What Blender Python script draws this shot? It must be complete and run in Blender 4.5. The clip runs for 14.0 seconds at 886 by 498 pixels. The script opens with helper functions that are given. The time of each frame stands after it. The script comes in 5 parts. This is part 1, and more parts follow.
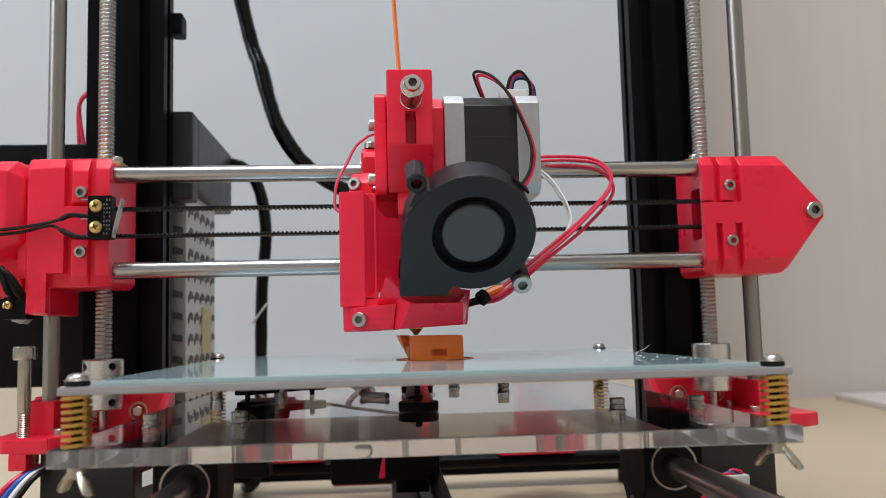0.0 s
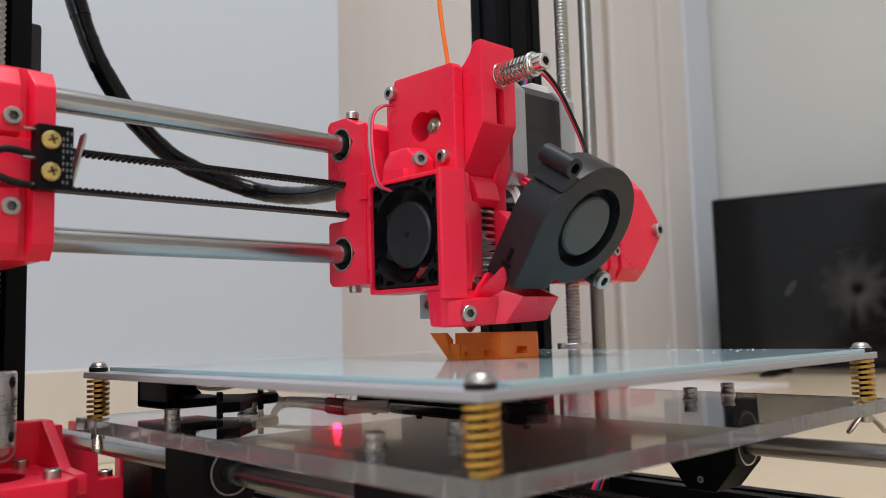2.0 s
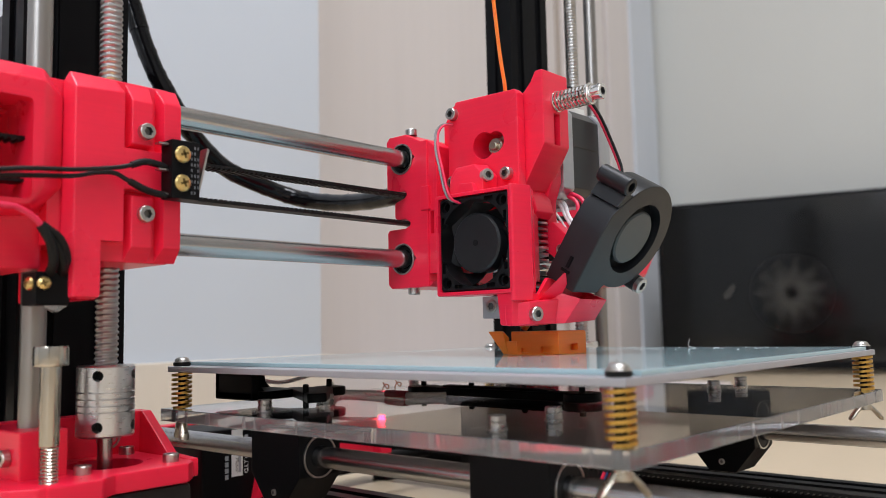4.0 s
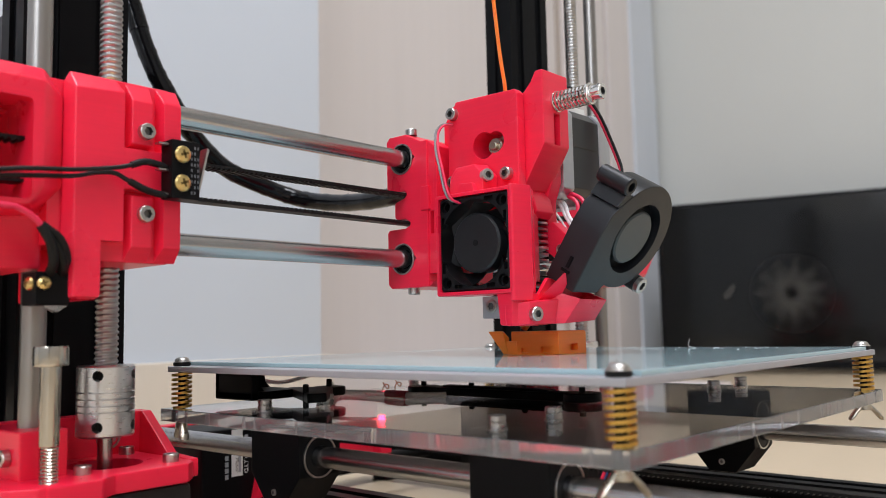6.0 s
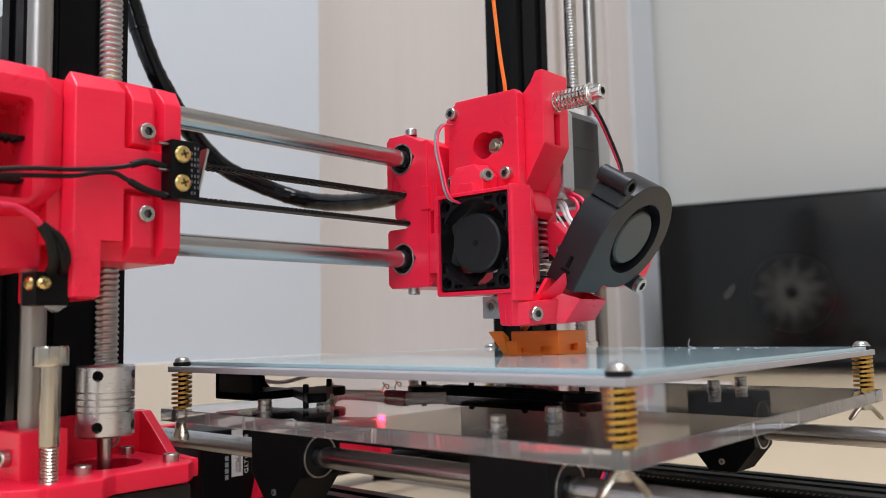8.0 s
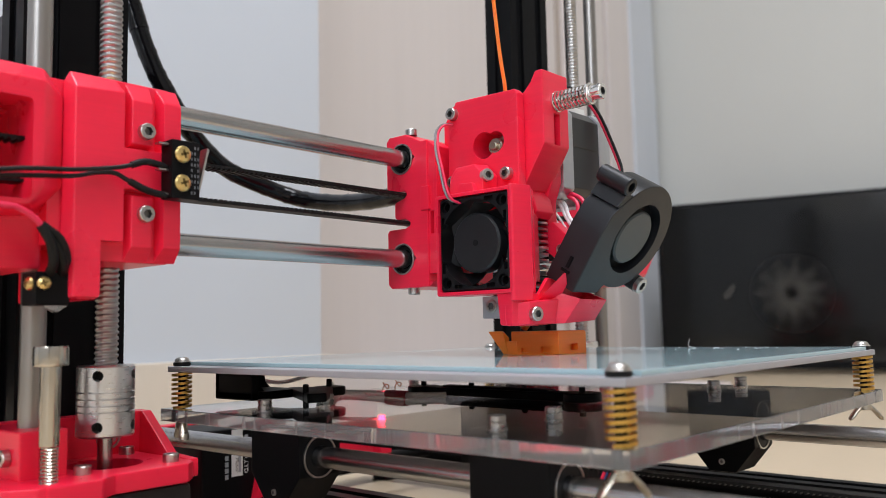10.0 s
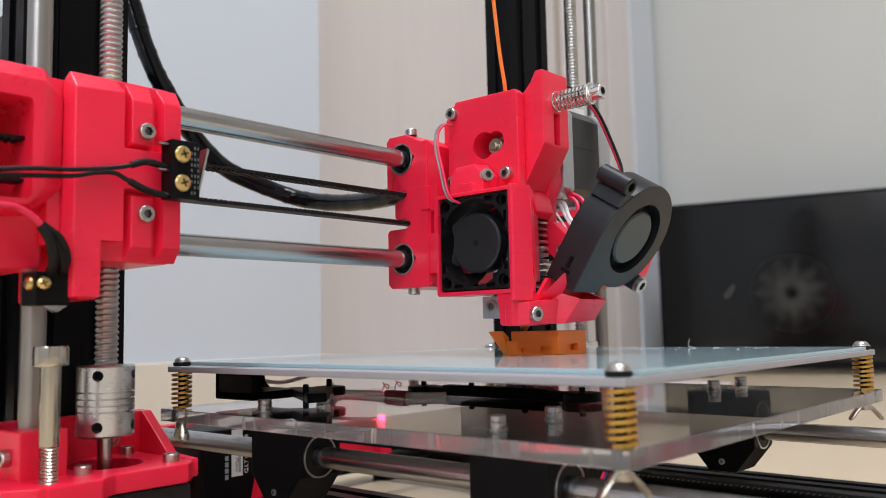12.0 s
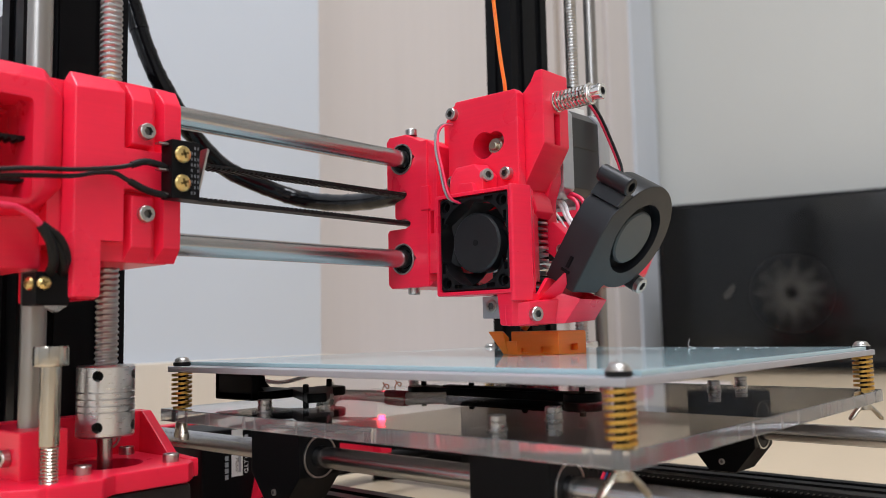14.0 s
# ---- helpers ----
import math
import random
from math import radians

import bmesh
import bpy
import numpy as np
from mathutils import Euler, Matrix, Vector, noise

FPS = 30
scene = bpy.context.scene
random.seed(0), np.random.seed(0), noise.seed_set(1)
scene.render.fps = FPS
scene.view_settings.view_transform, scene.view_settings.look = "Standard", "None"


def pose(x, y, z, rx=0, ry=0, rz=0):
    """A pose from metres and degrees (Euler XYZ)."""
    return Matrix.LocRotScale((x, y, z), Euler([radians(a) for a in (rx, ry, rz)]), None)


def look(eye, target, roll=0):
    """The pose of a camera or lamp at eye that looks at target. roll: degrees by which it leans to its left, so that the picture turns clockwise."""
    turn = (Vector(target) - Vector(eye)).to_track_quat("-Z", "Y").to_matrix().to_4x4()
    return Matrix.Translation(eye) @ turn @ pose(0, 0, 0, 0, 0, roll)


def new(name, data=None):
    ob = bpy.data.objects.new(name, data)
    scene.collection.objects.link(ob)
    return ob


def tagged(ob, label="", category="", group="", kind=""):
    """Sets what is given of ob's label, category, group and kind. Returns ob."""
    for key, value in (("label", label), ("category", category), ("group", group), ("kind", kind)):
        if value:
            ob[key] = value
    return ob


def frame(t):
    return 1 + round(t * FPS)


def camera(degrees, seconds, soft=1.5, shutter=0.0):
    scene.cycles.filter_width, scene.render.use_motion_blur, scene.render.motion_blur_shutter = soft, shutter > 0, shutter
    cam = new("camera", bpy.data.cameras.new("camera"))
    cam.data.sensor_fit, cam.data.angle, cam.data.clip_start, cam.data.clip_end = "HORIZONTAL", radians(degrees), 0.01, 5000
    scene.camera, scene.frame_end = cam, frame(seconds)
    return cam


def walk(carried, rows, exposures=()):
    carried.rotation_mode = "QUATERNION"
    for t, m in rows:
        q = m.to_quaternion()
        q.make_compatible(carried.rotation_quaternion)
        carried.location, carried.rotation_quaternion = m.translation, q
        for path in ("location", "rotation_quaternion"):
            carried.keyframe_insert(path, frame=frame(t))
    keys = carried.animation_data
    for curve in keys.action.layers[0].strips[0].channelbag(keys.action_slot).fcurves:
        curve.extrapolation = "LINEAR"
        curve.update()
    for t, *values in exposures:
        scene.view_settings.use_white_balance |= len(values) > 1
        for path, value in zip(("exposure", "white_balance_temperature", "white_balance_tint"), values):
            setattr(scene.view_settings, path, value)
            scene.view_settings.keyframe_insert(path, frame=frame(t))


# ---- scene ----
# camera: handheld arc from the front to the left corner, then at rest
cam = camera(55.57, 14.0, soft=0.5)
# a phone's small opening, focused on the print head
cam.data.dof.use_dof, cam.data.dof.focus_distance, cam.data.dof.aperture_fstop = True, 0.345, 14.5
PATH = [
    (0.00, pose(-0.0159, -0.3990, 0.0296, 95.407, 0, -4.197) @ pose(0, 0, 0, 0, 0, -1.427)),
    (0.10, pose(-0.0342, -0.3955, 0.0295, 95.425, 0, -7.992) @ pose(0, 0, 0, 0, 0, -1.443)),
    (0.20, pose(-0.0529, -0.3943, 0.0294, 95.507, 0, -9.063) @ pose(0, 0, 0, 0, 0, -1.512)),
    (0.30, pose(-0.0691, -0.3834, 0.0293, 95.452, 0, -12.701) @ pose(0, 0, 0, 0, 0, -1.521)),
    (0.40, pose(-0.0887, -0.3801, 0.0291, 95.397, 0, -14.151) @ pose(0, 0, 0, 0, 0, -1.540)),
    (0.50, pose(-0.1026, -0.3703, 0.0291, 95.366, 0, -18.402) @ pose(0, 0, 0, 0, 0, -1.620)),
    (0.60, pose(-0.1195, -0.3619, 0.0292, 95.310, 0, -22.561) @ pose(0, 0, 0, 0, 0, -1.608)),
    (0.70, pose(-0.1375, -0.3549, 0.0294, 95.251, 0, -25.169) @ pose(0, 0, 0, 0, 0, -1.600)),
    (0.80, pose(-0.1565, -0.3470, 0.0294, 95.221, 0, -27.656) @ pose(0, 0, 0, 0, 0, -1.555)),
    (0.90, pose(-0.1760, -0.3384, 0.0294, 95.176, 0, -29.069) @ pose(0, 0, 0, 0, 0, -1.491)),
    (1.00, pose(-0.1904, -0.3274, 0.0294, 95.248, 0, -30.335) @ pose(0, 0, 0, 0, 0, -1.451)),
    (1.10, pose(-0.2002, -0.3215, 0.0291, 95.233, 0, -32.325) @ pose(0, 0, 0, 0, 0, -1.404)),
    (1.20, pose(-0.2042, -0.3138, 0.0291, 95.197, 0, -34.789) @ pose(0, 0, 0, 0, 0, -1.399)),
    (1.30, pose(-0.2089, -0.3082, 0.0291, 95.154, 0, -36.375) @ pose(0, 0, 0, 0, 0, -1.421)),
    (1.40, pose(-0.2148, -0.3023, 0.0291, 95.218, 0, -36.712) @ pose(0, 0, 0, 0, 0, -1.437)),
    (1.50, pose(-0.2165, -0.2979, 0.0294, 95.267, 0, -37.510) @ pose(0, 0, 0, 0, 0, -1.502)),
    (1.60, pose(-0.2199, -0.2921, 0.0290, 95.346, 0, -37.963) @ pose(0, 0, 0, 0, 0, -1.459)),
    (1.70, pose(-0.2263, -0.2876, 0.0288, 95.362, 0, -38.262) @ pose(0, 0, 0, 0, 0, -1.452)),
    (1.80, pose(-0.2277, -0.2817, 0.0285, 95.320, 0, -40.945) @ pose(0, 0, 0, 0, 0, -1.450)),
    (1.90, pose(-0.2281, -0.2785, 0.0287, 95.317, 0, -42.702) @ pose(0, 0, 0, 0, 0, -1.514)),
    (2.00, pose(-0.2284, -0.2754, 0.0287, 95.431, 0, -43.346) @ pose(0, 0, 0, 0, 0, -1.542)),
    (2.10, pose(-0.2289, -0.2761, 0.0289, 95.417, 0, -43.582) @ pose(0, 0, 0, 0, 0, -1.547)),
    (2.20, pose(-0.2322, -0.2778, 0.0290, 95.416, 0, -44.063) @ pose(0, 0, 0, 0, 0, -1.554)),
    (2.30, pose(-0.2381, -0.2817, 0.0292, 95.448, 0, -44.677) @ pose(0, 0, 0, 0, 0, -1.570)),
    (2.40, pose(-0.2437, -0.2822, 0.0291, 95.472, 0, -45.415) @ pose(0, 0, 0, 0, 0, -1.542)),
    (2.50, pose(-0.2503, -0.2824, 0.0290, 95.452, 0, -45.988) @ pose(0, 0, 0, 0, 0, -1.509)),
    (2.60, pose(-0.2604, -0.2808, 0.0292, 95.332, 0, -46.529) @ pose(0, 0, 0, 0, 0, -1.515)),
    (2.70, pose(-0.2656, -0.2776, 0.0293, 95.352, 0, -47.266) @ pose(0, 0, 0, 0, 0, -1.501)),
    (2.80, pose(-0.2749, -0.2725, 0.0295, 95.315, 0, -48.540) @ pose(0, 0, 0, 0, 0, -1.485)),
    (2.90, pose(-0.2808, -0.2684, 0.0294, 95.387, 0, -48.945) @ pose(0, 0, 0, 0, 0, -1.458)),
    (3.00, pose(-0.2840, -0.2673, 0.0297, 95.326, 0, -48.619) @ pose(0, 0, 0, 0, 0, -1.466)),
    (3.20, pose(-0.2864, -0.2652, 0.0295, 95.345, 0, -48.417) @ pose(0, 0, 0, 0, 0, -1.387)),
    (3.80, pose(-0.2900, -0.2620, 0.0291, 95.374, 0, -48.114) @ pose(0, 0, 0, 0, 0, -1.268)),
    (14.00, pose(-0.2900, -0.2620, 0.0291, 95.374, 0, -48.114) @ pose(0, 0, 0, 0, 0, -1.268)),
]
walk(cam, PATH, [(0.0, 0.28, 6500, 10), (1.0, 0.34, 6500, 11), (2.0, 0.38, 6500, 11.5), (3.2, 0.48, 6420, 13), (5.2, 0.54, 6400, 13), (14.0, 0.54, 6400, 13)])

# ---- world and light ----
world = bpy.data.worlds.new("world")
scene.world = world
world.use_nodes = True
world.node_tree.nodes["Background"].inputs[0].default_value = (0.9, 0.95, 1.0, 1)
world.node_tree.nodes["Background"].inputs[1].default_value = 0.05

FLOOR = -82.0          # floor height in millimetres; z = 0 is near the print bed


def area_lamp(name, eye, target, sx, sy, watts, colour):
    d = bpy.data.lights.new(name, "AREA")
    d.shape, d.size, d.size_y, d.energy, d.color = "RECTANGLE", sx, sy, watts, colour
    ob = new(name, d)
    ob.matrix_world = look(eye, target)
    return ob


area_lamp("ceiling_lamp_light", (-0.2, -0.55, 2.22), (-0.2, -0.549, 0), 0.9, 0.9, 32, (0.92, 0.95, 1.0))
# side fill added to brighten left-facing sides; no such source is known
area_lamp("side_fill_light", (-1.9, -1.0, 1.25), (0, -0.6, 0.6), 1.3, 1.2, 17, (0.82, 0.90, 1.0))


# ---- materials ----
def material(name, colour, rough=0.5, metal=0.0, vary=0.06, scale=60.0, bump=0.0, bscale=600.0, spec=0.5, trans=0.0, ior=1.5,
             stretch=(1, 1, 1), coat=0.0, rvary=0.08, sss=0.0, aniso=0.0):
    m = bpy.data.materials.new(name)
    m.use_nodes = True
    nt = m.node_tree
    p = nt.nodes["Principled BSDF"]
    p.inputs["Base Color"].default_value = (*colour, 1)
    p.inputs["Roughness"].default_value = rough
    p.inputs["Metallic"].default_value = metal
    p.inputs["IOR"].default_value = ior
    p.inputs["Specular IOR Level"].default_value = spec
    p.inputs["Transmission Weight"].default_value = trans
    p.inputs["Coat Weight"].default_value = coat
    p.inputs["Anisotropic"].default_value = aniso
    if sss:
        p.inputs["Subsurface Weight"].default_value = sss
        p.inputs["Subsurface Radius"].default_value = (0.004, 0.001, 0.0006)
        p.inputs["Subsurface Scale"].default_value = 0.6
    co = nt.nodes.new("ShaderNodeTexCoord")
    mp = nt.nodes.new("ShaderNodeMapping")
    mp.inputs["Scale"].default_value = stretch
    nt.links.new(co.outputs["Object"], mp.inputs[0])
    if vary or rvary:
        n = nt.nodes.new("ShaderNodeTexNoise")
        n.inputs["Scale"].default_value = scale
        n.inputs["Detail"].default_value = 6
        nt.links.new(mp.outputs[0], n.inputs["Vector"])
        if vary:
            mix = nt.nodes.new("ShaderNodeMix")
            mix.data_type = "RGBA"
            mix.inputs["A"].default_value = (*[c * (1 - vary) for c in colour], 1)
            mix.inputs["B"].default_value = (*[min(1, c * (1 + vary)) for c in colour], 1)
            nt.links.new(n.outputs["Fac"], mix.inputs["Factor"])
            nt.links.new(mix.outputs["Result"], p.inputs["Base Color"])
        if rvary:
            r = nt.nodes.new("ShaderNodeMapRange")
            r.inputs["To Min"].default_value = max(0.0, rough - rvary)
            r.inputs["To Max"].default_value = min(1.0, rough + rvary)
            nt.links.new(n.outputs["Fac"], r.inputs["Value"])
            nt.links.new(r.outputs["Result"], p.inputs["Roughness"])
    if bump:
        b = nt.nodes.new("ShaderNodeBump")
        b.inputs["Strength"].default_value = bump
        b.inputs["Distance"].default_value = 0.0002
        n2 = nt.nodes.new("ShaderNodeTexNoise")
        n2.inputs["Scale"].default_value = bscale
        n2.inputs["Detail"].default_value = 3
        nt.links.new(mp.outputs[0], n2.inputs["Vector"])
        nt.links.new(n2.outputs["Fac"], b.inputs["Height"])
        nt.links.new(b.outputs[0], p.inputs["Normal"])
    return m


def layered_plastic(name, colour, rough, strength=0.25, pitch=0.0004, sss=0.08):
    """Printed plastic: fine layer lines across z, blotches in colour and gloss."""
    m = material(name, colour, rough, vary=0.10, scale=45, rvary=0.10, sss=sss)
    nt = m.node_tree
    p = nt.nodes["Principled BSDF"]
    co = nt.nodes["Texture Coordinate"]
    mp = nt.nodes.new("ShaderNodeMapping")
    mp.inputs["Scale"].default_value = (12, 12, 1 / pitch)
    n = nt.nodes.new("ShaderNodeTexNoise")
    n.inputs["Scale"].default_value = 1.0
    n.inputs["Detail"].default_value = 2
    b = nt.nodes.new("ShaderNodeBump")
    b.inputs["Strength"].default_value = strength
    b.inputs["Distance"].default_value = 0.0001
    nt.links.new(co.outputs["Object"], mp.inputs[0])
    nt.links.new(mp.outputs[0], n.inputs["Vector"])
    nt.links.new(n.outputs["Fac"], b.inputs["Height"])
    nt.links.new(b.outputs[0], p.inputs["Normal"])
    # faint bands from layer to layer
    mul = nt.nodes.new("ShaderNodeMapRange")
    mul.inputs["From Min"].default_value, mul.inputs["From Max"].default_value = 0.3, 0.7
    mul.inputs["To Min"].default_value, mul.inputs["To Max"].default_value = 0.968, 1.018
    band = nt.nodes.new("ShaderNodeTexNoise")
    band.inputs["Scale"].default_value = 1.0
    band.inputs["Detail"].default_value = 4
    mb = nt.nodes.new("ShaderNodeMapping")
    mb.inputs["Scale"].default_value = (6, 6, 900)
    nt.links.new(co.outputs["Object"], mb.inputs[0])
    nt.links.new(mb.outputs[0], band.inputs["Vector"])
    nt.links.new(band.outputs["Fac"], mul.inputs["Value"])
    old = p.inputs["Base Color"].links[0].from_socket
    mixed = nt.nodes.new("ShaderNodeVectorMath")
    mixed.operation = "SCALE"
    nt.links.new(old, mixed.inputs[0])
    nt.links.new(mul.outputs["Result"], mixed.inputs["Scale"])
    nt.links.new(mixed.outputs[0], p.inputs["Base Color"])
    return m


INK = material("grey_print", (0.35, 0.36, 0.38), 0.5, vary=0.0)
# shade inside the vent openings, put on as dark patches
VENT = material("vent_shade_patch", (0.10, 0.10, 0.10), 0.6, vary=0.1)
SPRING = material("bright_spring_steel", (0.78, 0.75, 0.71), 0.16, 1.0, vary=0.05, scale=200, rvary=0.04)
MOTORBLACK = material("black_motor_lacquer", (0.013, 0.013, 0.014), 0.33, spec=0.5, vary=0.2, scale=150, rvary=0.06)
COPPER = material("bare_copper_wire", (0.55, 0.25, 0.14), 0.35, 1.0, vary=0.2, scale=300)
INKGREY = material("faint_grey_print", (0.13, 0.135, 0.15), 0.5, vary=0.0)
# brass darkened in colour to stand for the shade of a slot
SLOTBRASS = material("shaded_brass_slot", (0.22, 0.15, 0.05), 0.5, 0.8, vary=0.1)
INKDARK = material("dark_slot", (0.05, 0.04, 0.02), 0.6, vary=0)
# shade inside screw sockets and slots is put into this darker steel
SOCKET = material("shade_dark_steel", (0.19, 0.185, 0.18), 0.40, 0.9, vary=0.2)
RED = layered_plastic("red_printed_plastic", (0.90, 0.0165, 0.056), 0.30, 0.38, sss=0.10)
ORANGE = layered_plastic("orange_printed_plastic", (1.0, 0.215, 0.02), 0.36, 0.6, sss=0.6)
STEEL = material("polished_steel", (0.46, 0.45, 0.445), 0.26, 1.0, vary=0.03, scale=20, rvary=0.02)
SCREW = material("screw_steel", (0.52, 0.50, 0.47), 0.32, 1.0, vary=0.12, scale=300, rvary=0.1)
DARKSTEEL = material("oiled_dark_steel", (0.42, 0.41, 0.40), 0.28, 1.0, vary=0.25, scale=300, rvary=0.12)
THREAD = material("lead_screw_steel", (0.44, 0.435, 0.42), 0.38, 1.0, vary=0.2, scale=200, rvary=0.12)
ALU = material("brushed_aluminium", (0.72, 0.72, 0.72), 0.3, 1.0, vary=0.06, scale=300, rvary=0.1, stretch=(1, 1, 8), bump=0.06)
CAST = material("cast_aluminium", (0.52, 0.53, 0.55), 0.45, 0.85, vary=0.1, scale=400, bump=0.15, bscale=1500)
ANOD = material("black_anodised_aluminium", (0.0035, 0.0035, 0.004), 0.42, 0.0, spec=0.1, vary=0.2, scale=80, rvary=0.1)
BLACK = material("black_plastic", (0.004, 0.004, 0.0045), 0.45, spec=0.13, vary=0.2, scale=120, bump=0.1, bscale=2500)
FANBLACK = material("black_fan_plastic", (0.012, 0.013, 0.015), 0.40, spec=0.4, vary=0.15, scale=150, bump=0.08, bscale=2200)
FANDARK = material("dull_black_fan_plastic", (0.005, 0.005, 0.006), 0.5, spec=0.2, vary=0.2, scale=150)
GREYHUB = material("dark_grey_hub_plastic", (0.055, 0.062, 0.062), 0.45, vary=0.1, scale=200)
RUBBER = material("black_rubber", (0.007, 0.007, 0.007), 0.5, spec=0.22, vary=0.2, scale=200, rvary=0.1)
SLEEVE = material("black_spiral_sleeve", (0.004, 0.004, 0.005), 0.17, spec=0.3, vary=0.3, scale=120)
WING = material("yellowish_zinc_steel", (0.50, 0.45, 0.36), 0.28, 1.0, vary=0.12, scale=200)
ZINC = material("yellowish_zinc_steel_bolt", (0.50, 0.46, 0.39), 0.17, 1.0, vary=0.15, scale=150, rvary=0.07)
GOLD = material("gold_spring_steel", (0.62, 0.38, 0.09), 0.33, 0.9, vary=0.15, scale=200)
BRASS = material("brass", (0.68, 0.50, 0.20), 0.3, 1.0, vary=0.1, scale=200)
GLASSBED = material("pale_glass_print_surface", (0.40, 0.55, 0.58), 0.05, vary=0.03, scale=25, rvary=0.03, spec=0.6)
GLASSEDGE = material("grey_bed_edge", (0.38, 0.375, 0.39), 0.35, vary=0.06, scale=120)
ACRYLIC = material("clear_acrylic", (0.96, 0.955, 0.95), 0.015, vary=0.0, rvary=0.0, trans=1.0, ior=1.49)
ACRYLEDGE = material("laser_cut_acrylic_edge", (0.985, 0.975, 0.97), 0.02, vary=0.01, scale=70, rvary=0.02, trans=0.85, ior=1.49, stretch=(2, 2, 0.05), bump=0.6, bscale=110)
# reflections inside the acrylic edge, put in as grey bars
EDGEREFLECT = material("edge_reflection_grey", (0.58, 0.55, 0.54), 0.10, vary=0.25, scale=200, rvary=0.05, trans=0.7, ior=1.35)
TUBE = material("cloudy_clear_tube", (0.7, 0.69, 0.67), 0.3, vary=0.08, scale=200, trans=0.5)
SHRINK = material("dull_red_heat_shrink", (0.30, 0.02, 0.035), 0.5, vary=0.1, scale=200)
WIRE_R = material("red_wire", (0.75, 0.02, 0.075), 0.4, vary=0.1, scale=200)
WIRE_K = material("black_wire", (0.009, 0.009, 0.009), 0.4, spec=0.3, vary=0.1, scale=200)
WIRE_W = material("white_wire", (0.85, 0.85, 0.84), 0.4, vary=0.05, scale=200)
WIRE_G = material("grey_wire", (0.22, 0.21, 0.21), 0.35, vary=0.1, scale=200)
WIRE_B = material("blue_wire", (0.03, 0.12, 0.5), 0.4, vary=0.1, scale=200)
WHITE = material("white_plastic", (0.8, 0.79, 0.76), 0.45, vary=0.04, scale=100)
PSUMETAL = material("perforated_silver_metal", (0.62, 0.62, 0.60), 0.4, 0.8, vary=0.1, scale=100)
COVER = material("dark_grey_cover_plastic", (0.020, 0.021, 0.022), 0.42, spec=0.45, vary=0.15, scale=120, bump=0.1, bscale=2000)
SATIN = material("satin_steel_rod", (0.34, 0.32, 0.295), 0.36, 1.0, vary=0.05, scale=60, rvary=0.04)
YELLOW = material("yellow_label", (0.66, 0.62, 0.30), 0.5, vary=0.05)
WALLW = material("white_painted_wall", (0.56, 0.60, 0.65), 0.8, vary=0.015, scale=4, bump=0.05, bscale=300)
WALLG = material("grey_green_wallpaper", (0.565, 0.57, 0.535), 0.8, vary=0.03, scale=6, bump=0.15, bscale=220)
PANEL = material("cream_wood_grain_panel", (0.67, 0.615, 0.585), 0.5, vary=0.05, scale=4, stretch=(10, 10, 0.35))
JOINT = material("dark_corner_joint", (0.16, 0.16, 0.165), 0.7, vary=0.1, scale=10)
TRIM = material("pale_door_trim", (0.60, 0.63, 0.67), 0.5, vary=0.04, scale=8, stretch=(8, 8, 0.4))
# the grooves are recesses; their shade is put into this brown
TRIMB = material("dark_groove_brown", (0.42, 0.36, 0.31), 0.6, vary=0.05, scale=10)
SKIRT = material("beige_skirting", (0.66, 0.59, 0.50), 0.5, vary=0.04, scale=8)
WOOD = material("light_wood_floor", (0.66, 0.53, 0.37), 0.36, vary=0.07, scale=3, stretch=(1.0, 9, 1), rvary=0.06)
# grey chosen to tune the fill light off the unseen south wall
WALLD = material("grey_fill_wall", (0.50, 0.49, 0.48), 0.8, vary=0.04, scale=4)
CEIL = material("white_ceiling", (0.8, 0.8, 0.78), 0.85, vary=0.02, scale=5)
MARK_ALPHA = 0.35
TVBLACK = material("glossy_black_screen", (0.004, 0.004, 0.004), 0.10, spec=0.4, vary=0.1, scale=20, rvary=0.04)
PALE_MARK = material("pale_grey_mark", (0.10, 0.097, 0.088), 0.8, vary=0.3, scale=40)
PALE_MARK.node_tree.nodes["Principled BSDF"].inputs["Alpha"].default_value = MARK_ALPHA
PALE = material("pale_pink_foam_board", (0.75, 0.68, 0.66), 0.6, vary=0.03, scale=12)
PAPER = material("white_sticker", (0.78, 0.78, 0.76), 0.5, vary=0.03, scale=100)
GLOWRED = bpy.data.materials.new("glowing_red_led")
GLOWRED.use_nodes = True
_p = GLOWRED.node_tree.nodes["Principled BSDF"]
_p.inputs["Base Color"].default_value = (0.6, 0.01, 0.02, 1)
_p.inputs["Emission Color"].default_value = (1.0, 0.012, 0.04, 1)
_p.inputs["Emission Strength"].default_value = 22.0


# ---- mesh helpers: millimetres in, metres out ----
def shape():
    return bmesh.new()


def merge(bm, other):
    me = bpy.data.meshes.new("t")
    other.to_mesh(me)
    other.free()
    bm.from_mesh(me)
    bpy.data.meshes.remove(me)
    return bm


def soften(bm, bev, seg=2):
    if bev:
        es = [e for e in bm.edges if len(e.link_faces) == 2 and e.calc_face_angle(0) > 0.45]
        bmesh.ops.bevel(bm, geom=es, offset=bev, segments=seg, affect="EDGES", profile=0.5, clamp_overlap=True)


def box(bm, x0, x1, y0, y1, z0, z1, bev=0.4):
    b = shape()
    bmesh.ops.create_cube(b, size=1, matrix=Matrix.Translation(((x0 + x1) / 2, (y0 + y1) / 2, (z0 + z1) / 2)) @ Matrix.Diagonal((x1 - x0, y1 - y0, z1 - z0, 1)))
    soften(b, bev)
    return merge(bm, b)


